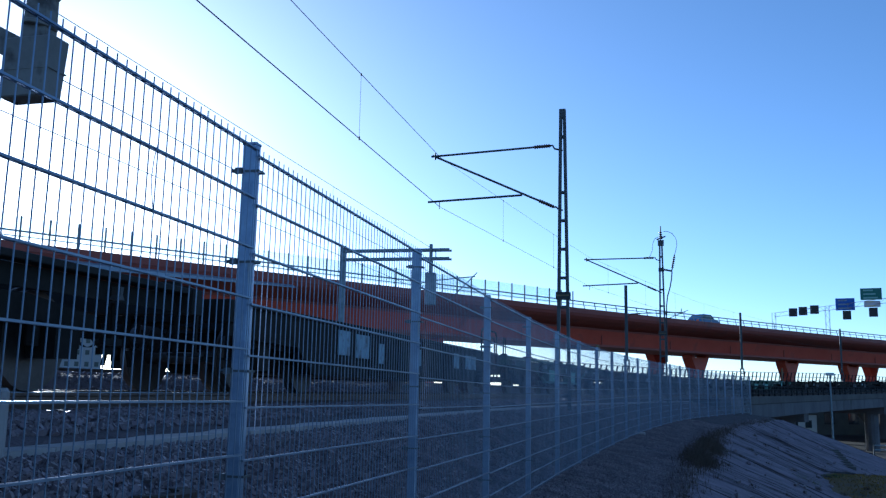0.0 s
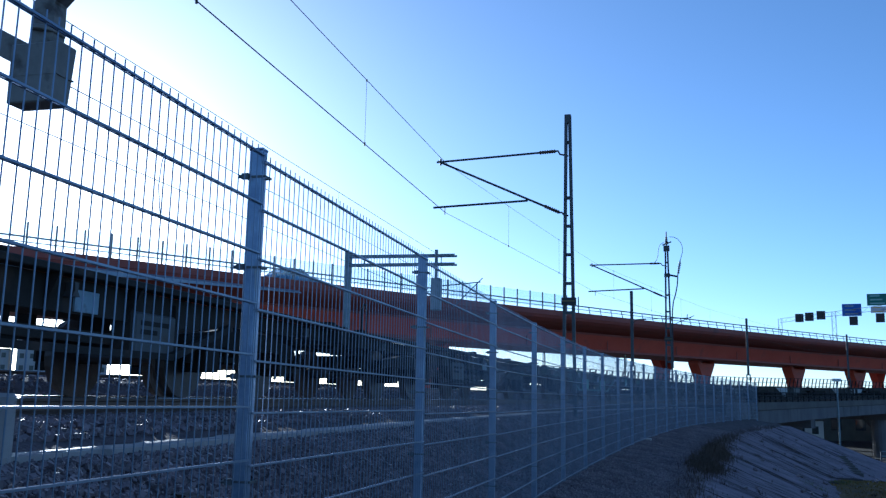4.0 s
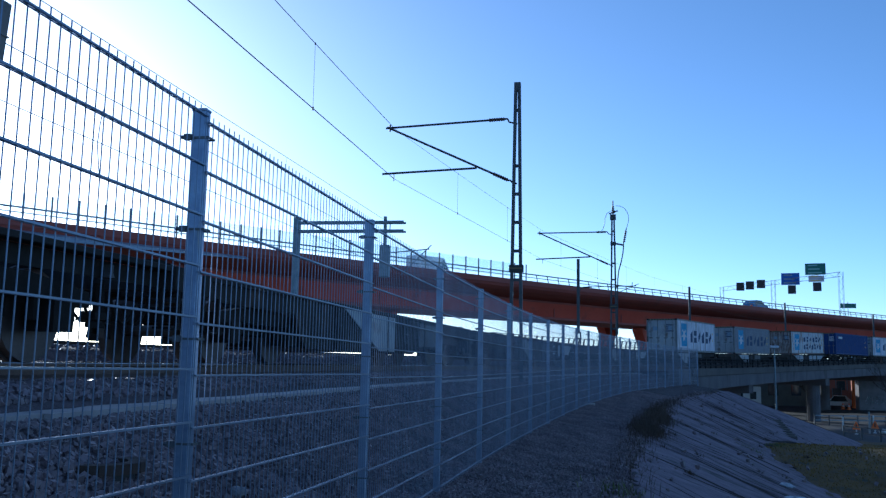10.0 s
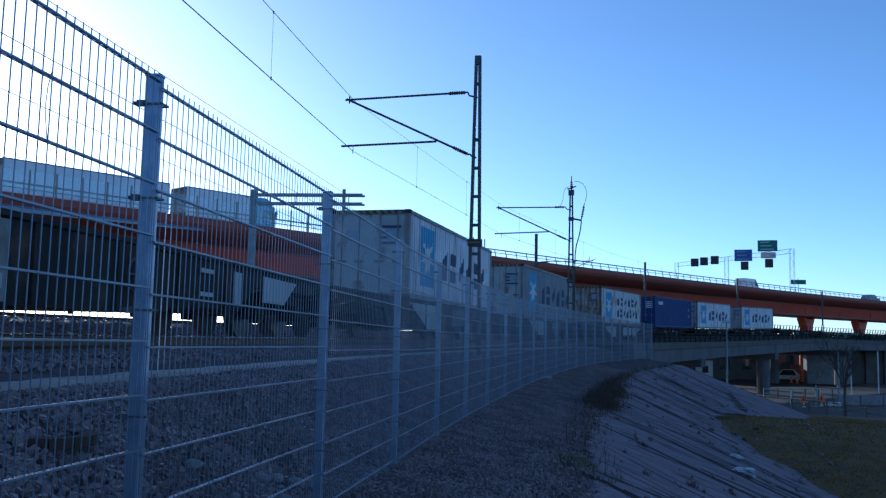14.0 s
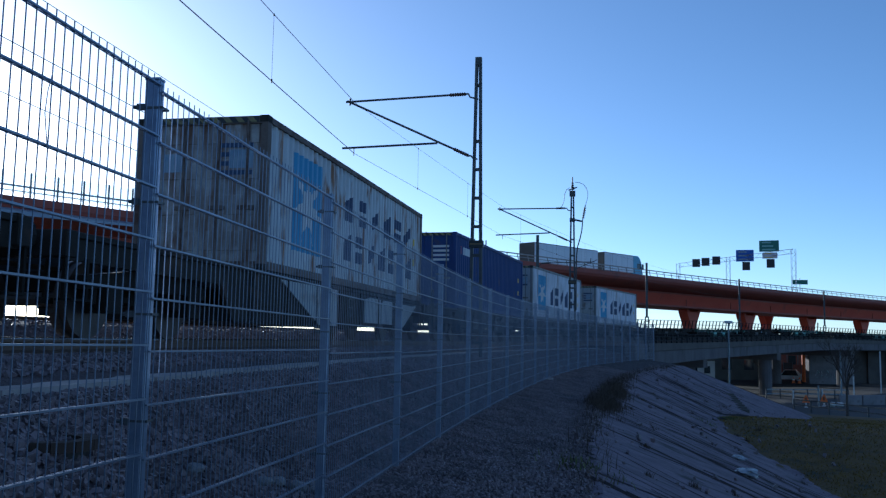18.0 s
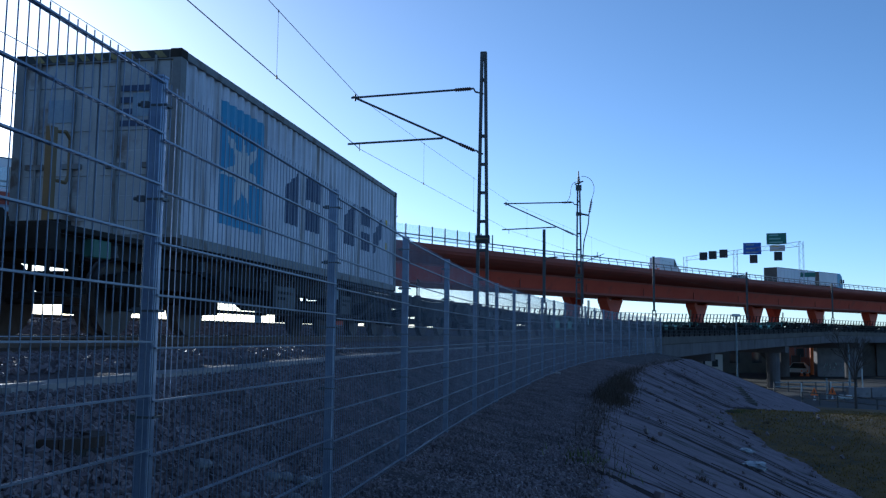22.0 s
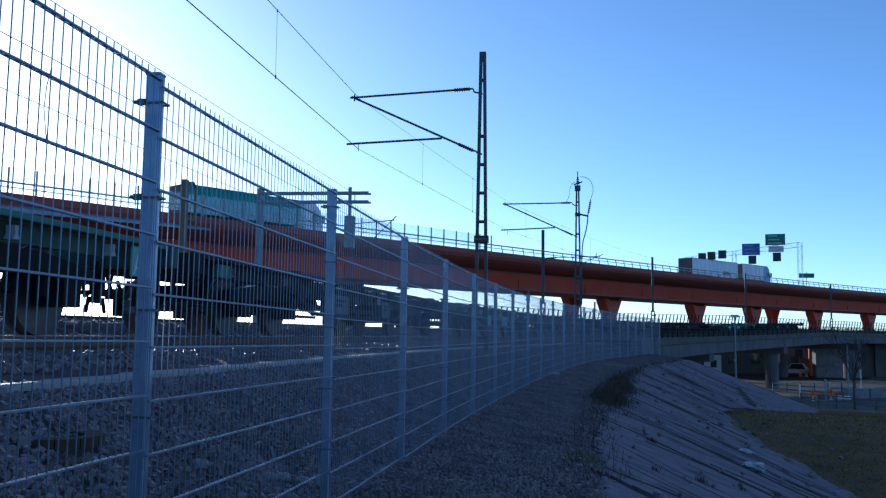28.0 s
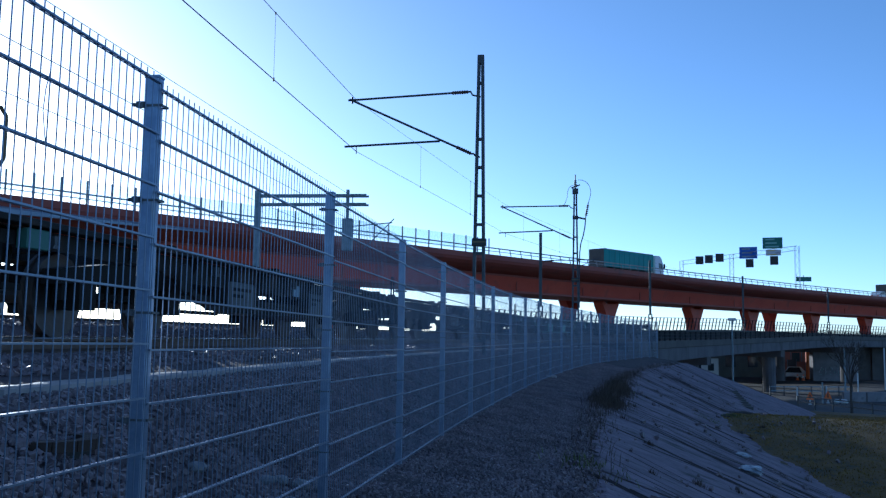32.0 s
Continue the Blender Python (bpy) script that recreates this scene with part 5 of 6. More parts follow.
def cab(parent, x1, paint):
    b = B()
    prism(b, [(x1 - 2.3, 0.5), (x1 - 0.05, 0.5), (x1, 1.6), (x1 - 0.12, 2.6), (x1 - 0.45, 3.3), (x1 - 1.0, 3.75), (x1 - 2.3, 3.75)][::-1], -1.22, 1.22)
    c = part("cab", b, paint, parent, "light blue cab", bevel=0.05)
    b = B()
    prism(b, [(x1 + 0.02, 1.75), (x1 - 0.1, 2.65), (x1 - 0.13, 2.65), (x1 - 0.03, 1.75)], -1.05, 1.05)
    part("windscreen", b, WINDOW, c)
    for sy in (-1, 1):
        b = B()
        prism(b, [(x1 - 1.35, 1.8), (x1 - 0.35, 1.8), (x1 - 0.45, 2.65), (x1 - 1.35, 2.65)], sy * 1.225, sy * 1.235)
        part("side_window", b, WINDOW, c)
        b = B()
        box(b, x1 - 0.2, x1 - 0.02, sy * 1.3, sy * 1.5, 1.9, 2.6)
        part("mirror", b, BLACK, c)


def load_box(parent, x0, x1, mat, z0=1.15, z1=3.65, ribs=True, label=""):
    b = B()
    box(b, x0, x1, -1.27, 1.27, z0, z1)
    bx = part("cargo_box", b, mat, parent, label, bevel=0.03)
    if ribs:
        n = max(2, int((x1 - x0) / 1.2))
        for sy in (-1, 1):
            b = B()
            for k in range(n + 1):
                x = x0 + (x1 - x0) * k / n
                box(b, x - 0.04, x + 0.04, min(sy * 1.27, sy * 1.3), max(sy * 1.27, sy * 1.3), z0, z1)
            part("side_rib", b, mat, bx)
    b = B()
    box(b, x0, x1, -1.29, 1.29, z1 - 0.02, z1 + 0.07)
    part("roof_edge", b, T_DARK, bx)
    b = B()
    box(b, x0 - 0.05, x0 - 0.01, -1.25, 1.25, z0 - 0.1, z1)
    part("rear_door", b, SHED, bx, "dull brown-grey rear door")
    b = B()
    box(b, x0 + 0.2, x1 - 0.2, -0.5, 0.5, 0.75, z0 - 0.004)
    part("chassis", b, BLACK, parent)


def drive(ob, x, t, speed, lane=2.6):
    DRIVES.append((ob, x if x > 130 else via_s(x), t, speed, lane))


a = thing("truck_and_trailer", "white box truck with trailer and light blue cab", "truck", "trucks on the viaduct")
cab(a, 0.0, T_BLUE)
load_box(a, -9.6, -2.5, T_WHITE, label="white ribbed box")
load_box(a, -25.0, -11.3, T_WHITE, label="white ribbed trailer box")
wheels(a, (-1.4, -6.8, -8.1, -14, -20.5, -21.8, -23.1), 2.5)
drive(a, 197.0, 13.0, 16.3, 7.0)
c = copy_thing(a, Matrix.Identity(4))
drive(c, 223.3, 23.0, 18.6, 7.0)
g = thing("container_truck", "lorry with a long teal container and light cab", "truck", "trucks on the viaduct")
cab(g, 0.0, T_WHITE)
load_box(g, -15.4, -3.0, T_GREEN, 1.3, 3.75, label="teal ribbed container")
wheels(g, (-1.4, -3.9, -11.5, -12.8, -14.1), 2.5)
drive(g, 210.1, 27.5, 16.3, 7.0)


def car(name, label, paint, length, height, van=False):
    c = thing(name, label, "van" if van else "car", "cars on the viaduct")
    h = length / 2
    b = B()
    if van:
        line = [(-h, 0.3), (h, 0.3), (h, 0.85), (h - 0.9, 1.05), (h - 1.6, height), (-h + 0.05, height), (-h, 0.9)]
    else:
        line = [(-h, 0.3), (h, 0.3), (h, 0.65), (h - 0.2, 0.8), (h - 1.2, 0.92), (h - 1.9, height), (-h + 1.0, height), (-h + 0.2, 0.95), (-h, 0.8)]
    prism(b, line[::-1], -0.88, 0.88)
    part("body", b, paint, c, bevel=0.05)
    for sy in (-1, 1):
        b = B()
        if van:
            prism(b, [(h - 1.9, 1.05), (h - 1.05, 1.08), (h - 1.6, height - 0.18), (h - 1.9, height - 0.18)], sy * 0.885, sy * 0.895)
        else:
            prism(b, [(-h + 0.7, 0.95), (h - 1.35, 0.95), (h - 1.95, height - 0.08), (-h + 1.1, height - 0.08)], sy * 0.885, sy * 0.895)
        part("side_window", b, WINDOW, c)
    for x0, m, lb in ((h - 0.04, STARW, "headlight"), (-h - 0.02, ORANGE, "tail_light")):
        for sy in (-0.62, 0.62):
            b = B()
            box(b, x0, x0 + 0.06, sy - 0.17, sy + 0.17, 0.56, 0.72)
            part(lb, b, m, c)
    wheels(c, (-h + 0.85, h - 0.85), 1.74, 0.32)
    return c


W_CAR = material("white_car_paint", (0.74, 0.75, 0.76), (0.8, 0.81, 0.82), 0.25)
B_CAR = material("blue_car_paint", (0.06, 0.16, 0.32), (0.08, 0.19, 0.37), 0.25)
K_CAR = material("dark_car_paint", (0.03, 0.032, 0.035), (0.05, 0.05, 0.055), 0.25)
van = car("white_van", "white delivery van on the viaduct", W_CAR, 5.6, 2.3, True)
drive(van, -37.6, 8.0, 20.7, 5.6)
blue = car("blue_car", "blue estate car on the viaduct", B_CAR, 4.6, 1.5)
drive(blue, 7.3, 0.0, 15.0)
blue2 = copy_thing(blue, Matrix.Identity(4))
drive(blue2, 14.4, 9.0, 15.0)
blue3 = copy_thing(van, Matrix.Identity(4))
drive(blue3, 23.6, 23.0, 15.2)
dark = car("dark_car", "dark hatchback on the viaduct", K_CAR, 4.4, 1.5)
drive(dark, -22.0, 16.0, 15.0, 5.6)
pale = car("white_car", "white estate car on the viaduct", W_CAR, 4.6, 1.5)
drive(pale, 30.0, 28.6, 15.0)

# ---- sign gantry over the viaduct's road ----
sg = thing("sign_gantry", "steel lattice gantry with road signs", "sign gantry")
P0, P1 = Vector((38.6, 161.5, DECK)), Vector((22.4, 192, DECK))
for P in (P0, P1, P0.lerp(P1, 0.52)):
    b = B()
    for dx in (-0.35, 0.35):
        for dy in (-0.35, 0.35):
            bar(b, P + Vector((dx, dy, 0)), P + Vector((dx, dy, 7.7)), 0.035, 5)
    for k in range(9):
        s = 1 if k % 2 else -1
        bar(b, P + Vector((-0.35 * s, -0.35, k * 0.85)), P + Vector((0.35 * s, -0.35, k * 0.85 + 0.85)), 0.02, 4)
    part("leg", b, GALV, sg)
b = B()
for z in (6.9, 7.7):
    bar(b, P0 + Vector((0, 0, z)), P1 + Vector((0, 0, z)), 0.045, 5)
for k in range(24):
    u, v = P0.lerp(P1, k / 24), P0.lerp(P1, (k + 1) / 24)
    bar(b, u + Vector((0, 0, 6.9 if k % 2 else 7.7)), v + Vector((0, 0, 7.7 if k % 2 else 6.9)), 0.022, 4)
part("truss", b, GALV, sg)


def board(name, f, w, h, z, mat, label):
    p = P0.lerp(P1, f) + Vector((0, -0.5, z))
    b = B()
    box(b, -w / 2, w / 2, -0.06, 0.06, -h / 2, h / 2)
    ob = part(name, b, mat, sg, label, bevel=0.02, at=Matrix.Translation(p) @ Matrix.Rotation(-0.2, 4, "Z"))
    return ob


def bars(parent, w, h, n, mat):
    b = B()
    for k in range(n):
        z = h * (0.32 - 0.64 * k / max(1, n - 1))
        box(b, -w * 0.36, w * (0.1 + 0.22 * ((k * 7) % 3) / 2), -0.075, -0.065, z - h * 0.06, z + h * 0.06)
    part("text_bar", b, mat, parent)


f = board("green_sign", 0.185, 3.4, 2.05, 8.75, SIGNG, "green direction sign")
bars(f, 3.4, 2.05, 3, PALEG)
f = board("white_sign", 0.18, 2.6, 1.1, 7.0, STARW, "white and yellow direction sign")
bars(f, 2.6, 1.1, 2, YELLOW)
f = board("blue_sign", 0.38, 3.2, 2.2, 7.55, SIGNB, "blue direction sign")
bars(f, 3.2, 2.2, 3, PALEB)
for q, z in ((0.175, 5.55), (0.37, 5.55)):
    board("lane_signal", q, 1.4, 1.6, z, BLACK, "dark lane signal")
for q in (0.63, 0.73, 0.82):
    board("lane_signal", q, 1.55, 1.65, 7.3, BLACK, "dark lane signal")
side_sign = thing("road_sign", "green road sign on a post at the viaduct", "road sign", at=Matrix.Translation((39.8, 162.5, DECK)))
b = B()
bar(b, (0, 0, 0), (0, 0, 2.6), 0.07, 6)
part("post", b, GALV, side_sign)
b = B()
box(b, -1.3, 1.3, -0.14, -0.08, 1.5, 2.3)
part("sign_plate", b, SIGNG, side_sign)

# ---- near the fence: bracketed box on a post, marker post ----
lampbox = thing("bracketed_box", "dark grey metal box hung from a bracketed post behind the fence", "equipment box", at=Matrix.Translation((-4.42, 4.22, 0.5)))
b = B()
box(b, -0.09, 0.09, -0.09, 0.09, 0, 4.0)
part("post", b, DARKBOX, lampbox)
b = B()
beam(b, (0.0, -0.03, 3.0), (0.72, -0.03, 2.62), 0.1, 0.15)
part("arm", b, DARKBOX, lampbox)
b = B()
prism(b, [(0.72, 2.5), (0.93, 2.5), (0.9, 2.95), (0.98, 3.0), (0.95, 3.3), (0.78, 3.3), (0.76, 2.8)], -0.09, 0.02)
part("hanger", b, DARKBOX, lampbox, bevel=0.01)
for z, r in ((2.76, 0.1), (3.02, 0.12)):
    b = B()
    bar(b, (0.84, -0.04, z), (0.845, -0.04, z + 0.03), r, 14)
    part("collar", b, DARKBOX, lampbox, bevel=0.006)
b = B()
prism(b, [(0.69, 2.29), (1.0, 2.29), (1.03, 2.66), (0.69, 2.66)], -0.16, 0.0)
casing = part("box", b, DARKBOX, lampbox, bevel=0.008)
b = B()
box(b, 0.688, 1.022, -0.163, 0.003, 2.455, 2.463)
part("seam", b, DARKBOX, casing)
marker = thing("marker_post", "short pale grey marker post beside the track", "marker post", at=Matrix.Translation((-3.5, 4.05, 0.3)))
b = B()
box(b, -0.07, 0.05, -0.03, 0.03, 0, 0.8)
part("shaft", b, TROUGH, marker, bevel=0.02)
drain = thing("drain_shaft", "dark round drain shaft with a brown rim in the ballast", "drain", at=Matrix.Translation((-2.8, 4.5, 0.16)))
# no hollow shaft: a solid plug, the hole's darkness put into its colour
b = B()
bar(b, (0, 0, -0.2), (0, 0, 0.31), 0.19, 22)
part("shaft", b, BLACK, drain, "black plug in place of the dark opening")
for k in range(12):
    a0, a1 = 2 * math.pi * k / 12, 2 * math.pi * (k + 1) / 12 - 0.025
    b = B()
    o = [(r * math.cos(a), r * math.sin(a)) for r, a in ((0.15, a0), (0.25, a0), (0.25, (a0 + a1) / 2), (0.25, a1), (0.15, a1), (0.15, (a0 + a1) / 2))]
    lo, hi = [b.verts.new((x, y, 0.312)) for x, y in o], [b.verts.new((x, y, 0.37)) for x, y in o]
    b.faces.new(hi)
    b.faces.new(lo[::-1])
    for i in range(6):
        b.faces.new((lo[i], lo[(i + 1) % 6], hi[(i + 1) % 6], hi[i]))
    part("rim_stone", b, RIMB, drain)
edging = thing("edging_board", "pale board along the foot of the cable trough", "board", kind="structure")
for q0, q1 in ((4.9, 6.9), (6.95, 9.4), (9.45, 11.6)):
    p, hd = track_at((q0 + q1) / 2, 2.88)
    b = B()
    box(b, -0.03, 0.03, (q0 - q1) / 2, (q1 - q0) / 2, -0.1, 0.035)
    part("board", b, TROUGH, edging, at=Matrix.Translation((p.x, p.y, land_z(p.x, p.y) + 0.02)) @ Matrix.Rotation(hd - math.pi / 2, 4, "Z"))
rock_rnd = random.Random(9)
for k in range(16):
    y = rock_rnd.uniform(4.0, 6.6)
    x = fence_x(y) - rock_rnd.uniform(0.25, 0.85)
    b = B()
    bmesh.ops.create_icosphere(b, subdivisions=2, radius=rock_rnd.uniform(0.035, 0.085))
    for v in b.verts:
        v.co *= 0.85 + 0.5 * noise.noise(v.co * 9 + Vector((k, 0, 0)))
        v.co.z *= 0.65
    rock = part("rock", b, ROCK, at=Matrix.Translation((x, y, land_z(x, y) + 0.03)) @ Matrix.Rotation(k, 4, "Z"))
    tagged(rock, "grey-blue broken rock on the ballast bank", "rock", "rocks behind the fence")

# ---- the bank's slope under a wrinkled pale sheet ----
sheet = thing("slope_sheet", "pale wrinkled geotextile sheet over the bank's slope", "sheet", kind="structure")
fold_rnd = random.Random(41)
FOLDS = []
y = -6.0
while y < END + 6:
    # folds spring in bundles from one place at the crest and fan out down the slope
    n, lean = fold_rnd.choice((1, 2, 4, 7)), fold_rnd.uniform(-0.75, -0.1) - (0.6 if y > 32 else 0.0)
    for k in range(n):
        FOLDS.append((y + fold_rnd.gauss(0, 0.12), lean + (k - n / 2) * 0.09 + fold_rnd.gauss(0, 0.05), fold_rnd.choice((0.003, 0.005, 0.008, 0.012)), fold_rnd.choice((0.003, 0.004, 0.006, 0.011)), fold_rnd.uniform(-2.0, 2.6), fold_rnd.uniform(2.0, 6.0), fold_rnd.uniform(0, 6), fold_rnd.uniform(0.08, 0.3)))
    y += fold_rnd.choice((0.5, 0.9, 1.8, 3.0)) * fold_rnd.uniform(0.8, 1.2)
def toe(x0, y0, dx, dy):
    d = 0.4
    while d < 9:
        x, y = x0 + dx * d, y0 + dy * d
        u = x - fence_x(min(y, END))
        zs = fence_z(min(y, END)) - 0.3 - max(0.0, u - 1.75) / 2.6 - max(0, y - END) / 1.5
        if land_z(x, y) > zs + 0.02:
            break
        d += 0.1
    return d


def sheet_panel(y0, y1, lift):
    n = int((y1 - y0) / 0.1)
    verts, faces, m = [], [], 26
    edge = fold_rnd.uniform(0, 9)
    for i in range(n + 1):
        y = y0 + (y1 - y0) * i / n
        x0 = fence_x(y) + 1.62 + 0.16 * noise.noise((y * 0.8, edge, 0)) + 0.05 * noise.noise((y * 4, edge, 1))
        d1 = toe(fence_x(y) + 1.78, y, 1, 0) + 0.3 + 0.25 * noise.noise((y * 0.7, edge, 5))
        for k in range(m):
            d = d1 * k / (m - 1)
            x = x0 + d
            z = land_z(x, y) + 0.045 + lift + 0.035 * noise.noise((x * 0.9, y * 0.9, 3))
            verts.append((x, y, z if 0 < k < m - 1 else z - 0.09))
    for i in range(n):
        for k in range(m - 1):
            q = i * m + k
            faces.append((q, q + 1, q + m + 1, q + m))
    me = bpy.data.meshes.new("sheet_panel")
    me.from_pydata(verts, [], faces)
    me.materials.append(SLAB)
    part("sheet_panel", me, SLAB, sheet)


y, k = -8.0, 0
while y < END:
    w = fold_rnd.uniform(3.2, 4.4)
    sheet_panel(y - 0.12, min(y + w, END), 0.012 * (k % 2))
    y, k = y + w, k + 1
# fold strips whose dark tone stands in for shade along the creases
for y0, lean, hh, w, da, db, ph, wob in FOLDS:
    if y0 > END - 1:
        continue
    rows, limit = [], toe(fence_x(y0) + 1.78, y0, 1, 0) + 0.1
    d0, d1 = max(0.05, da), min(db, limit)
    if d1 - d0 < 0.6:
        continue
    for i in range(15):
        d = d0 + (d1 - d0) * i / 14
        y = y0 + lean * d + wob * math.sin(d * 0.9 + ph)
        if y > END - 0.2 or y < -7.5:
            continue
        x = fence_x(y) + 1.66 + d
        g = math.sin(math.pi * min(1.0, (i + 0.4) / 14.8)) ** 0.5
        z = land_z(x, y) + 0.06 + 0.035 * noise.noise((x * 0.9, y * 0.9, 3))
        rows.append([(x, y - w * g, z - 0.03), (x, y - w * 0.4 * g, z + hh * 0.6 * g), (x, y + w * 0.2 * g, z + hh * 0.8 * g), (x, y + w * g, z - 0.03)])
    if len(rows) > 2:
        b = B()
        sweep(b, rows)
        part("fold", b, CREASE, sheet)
xc = fence_x(END) + 1.78
for k in range(7):
    a0, a1 = radians(90) * k / 7, radians(90) * (k + 1) / 7 + 0.02
    verts, faces = [], []
    for i in range(9):
        a = a0 + (a1 - a0) * i / 8
        for j in range(14):
            d = 6.4 * j / 13
            x, y = xc + d * math.cos(a), END + 0.8 * d * math.sin(a)
            verts.append((x, y, land_z(x, y) + 0.06 + 0.012 * (k % 2) + 0.03 * noise.noise((x * 2, y * 2, 1))))
    for i in range(8):
        for j in range(13):
            q = i * 14 + j
            faces.append((q, q + 1, q + 15, q + 14))
    me = bpy.data.meshes.new("sheet_panel")
    me.from_pydata(verts, [], faces)
    me.materials.append(SLAB)
    part("sheet_panel", me, SLAB, sheet)


# ---- loose stones, weeds ----
def stones(name, label, count, place, size, mat):
    verts, faces = [], []
    for _ in range(count):
        x, y, z = place()
        r = size() * 0.5
        k = len(verts)
        q = Euler((random.uniform(0, 6), random.uniform(0, 6), random.uniform(0, 6))).to_matrix()
        for sx in (-1, 1):
            for sy in (-1, 1):
                for sz in (-1, 1):
                    v = q @ Vector((sx * random.uniform(0.55, 1), sy * random.uniform(0.45, 0.9), sz * random.uniform(0.35, 0.8)))
                    verts.append((x + v.x * r, y + v.y * r, z + v.z * r))
        faces += [tuple(k + i for i in f) for f in ((0, 1, 3, 2), (4, 6, 7, 5), (0, 4, 5, 1), (2, 3, 7, 6), (0, 2, 6, 4), (1, 5, 7, 3))]
    me = bpy.data.meshes.new(name)
    me.from_pydata(verts, [], faces)
    me.materials.append(mat)
    return tagged(new(name, me), label, "stones", kind="stuff")


def on_path():
    y = 4 + 34 * random.random() ** 1.7
    x = fence_x(y) + random.uniform(-0.1, 2.0)
    return x, y, land_z(x, y) + 0.008


def on_bank():
    y = 3 + 30 * random.random() ** 1.6
    x = random.uniform(track_xy(y) + 2.84, fence_x(y) - 0.05)
    return x, y, land_z(x, y) + 0.008


def on_bed():
    y = 3 + 32 * random.random() ** 1.5
    x = track_xy(y) + (random.uniform(0.85, 2.4) if random.random() < 0.66 else -random.uniform(1.6, 3.7))
    return x, y, land_z(x, y) + 0.012


stones("path_gravel", "loose grey gravel on the path", 60000, on_path, lambda: random.choice((0.01, 0.012, 0.014, 0.018, 0.022, 0.026, 0.036)), STONE)
stones("bank_gravel", "loose crushed gravel on the track bank", 34000, on_bank, lambda: random.choice((0.016, 0.02, 0.026, 0.032, 0.04, 0.055)), STONE)
stones("track_ballast_stones", "coarse crushed stones beside the rails", 15000, on_bed, lambda: random.choice((0.03, 0.04, 0.05, 0.065)), STONE)


def on_sheet():
    y = 6 + 40 * random.random() ** 1.4
    x = fence_x(y) + 1.8 + 6.0 * random.random()
    return x, y, land_z(x, y) + 0.09


def at_edge():
    y = 4 + 44 * random.random() ** 1.3
    x = fence_x(y) + 1.68 + random.gauss(0, 0.17)
    return x, y, land_z(x, y) + 0.05


stones("sheet_stones", "dark stones weighing down the slope sheet", 260, on_sheet, lambda: random.choice((0.03, 0.05, 0.07, 0.11)), STONE)
stones("crest_stones", "gravel and stones along the sheet's upper edge", 2600, at_edge, lambda: random.choice((0.015, 0.02, 0.03, 0.045)), STONE)


def tufts(name, label, count, place, height, lean, mat, width=0.006):
    verts, faces = [], []
    for _ in range(count):
        x, y, z = place()
        h = height() * random.uniform(0.5, 1)
        a = random.uniform(0, 6.28)
        lx, ly = lean * h * math.cos(a), lean * h * math.sin(a)
        wx, wy = width * math.sin(a), -width * math.cos(a)
        k = len(verts)
        verts += [(x - wx, y - wy, z - 0.02), (x + wx, y + wy, z - 0.02), (x + wx * 0.6 + lx * 0.4, y + wy * 0.6 + ly * 0.4, z + h * 0.6), (x - wx * 0.6 + lx * 0.4, y - wy * 0.6 + ly * 0.4, z + h * 0.6), (x + lx, y + ly, z + h)]
        faces += [(k, k + 1, k + 2, k + 3), (k + 3, k + 2, k + 4)]
    me = bpy.data.meshes.new(name)
    me.from_pydata(verts, [], faces)
    me.materials.append(mat)
    return tagged(new(name, me), label, "weeds", kind="stuff")


def at_crest():
    y = random.choice((random.gauss(20.5, 1.0), random.gauss(24.5, 1.8), random.uniform(9, 50), random.gauss(29, 3.0)))
    x = fence_x(y) + 1.8 + random.gauss(0, 0.16)
    return x, y, land_z(x, y)


def on_grass():
    while True:
        y = 12 + 42 * random.random()
        x = fence_x(y) + random.uniform(4.5, 16)
        if land_z(x, y) > fence_z(y) - 0.28 - (x - fence_x(y) - 1.75) / 2.6 + 0.02:
            return x, y, land_z(x, y)


def in_bush():
    x0, y = random.choice(((1.85, 20.3), (1.95, 21.2), (1.98, 24.5), (1.9, 26.2)))
    y += random.gauss(0, 0.45)
    x = fence_x(y) + x0 + random.gauss(0, 0.16)
    return x, y, land_z(x, y) + random.uniform(0, 0.14)


def green_spot():
    x0, y = random.choice(((1.75, 10.5), (1.9, 26.0), (4.4, 27.5), (7.4, 40.5), (7.7, 42.0), (5.2, 31.0)))
    y += random.gauss(0, 0.3)
    x = fence_x(y) + x0 + random.gauss(0, 0.25)
    return x, y, land_z(x, y) + 0.03


tufts("green_tufts", "small yellow-green grass tufts along the sheet", 600, green_spot, lambda: 0.11, 1.1, MOSS, 0.008)
def sheet_spot():
    k = random.randrange(46)
    y = 4 + (k * 7.31) % 36 + random.gauss(0, 0.045)
    x = fence_x(y) + 2.1 + (k * 2.37) % 4.6 + random.gauss(0, 0.045)
    return x, y, land_z(x, y) + 0.05


tufts("sheet_weeds", "scattered dark weeds growing through the slope sheet", 1600, sheet_spot, lambda: random.uniform(0.04, 0.13), 1.0, BLADE, 0.006)
tufts("crest_bushes", "low dark brown leafless bushes on the crest", 4200, in_bush, lambda: random.uniform(0.1, 0.28), 0.8, BLADE, 0.004)
tufts("crest_weeds", "dry brown weeds along the slope's crest", 4400, at_crest, lambda: random.choice((0.1, 0.2, 0.35)), 0.7, BLADE)
tufts("grass_blades", "short winter grass on the bank's foot", 52000, on_grass, lambda: 0.06, 1.5, TURF, 0.012)

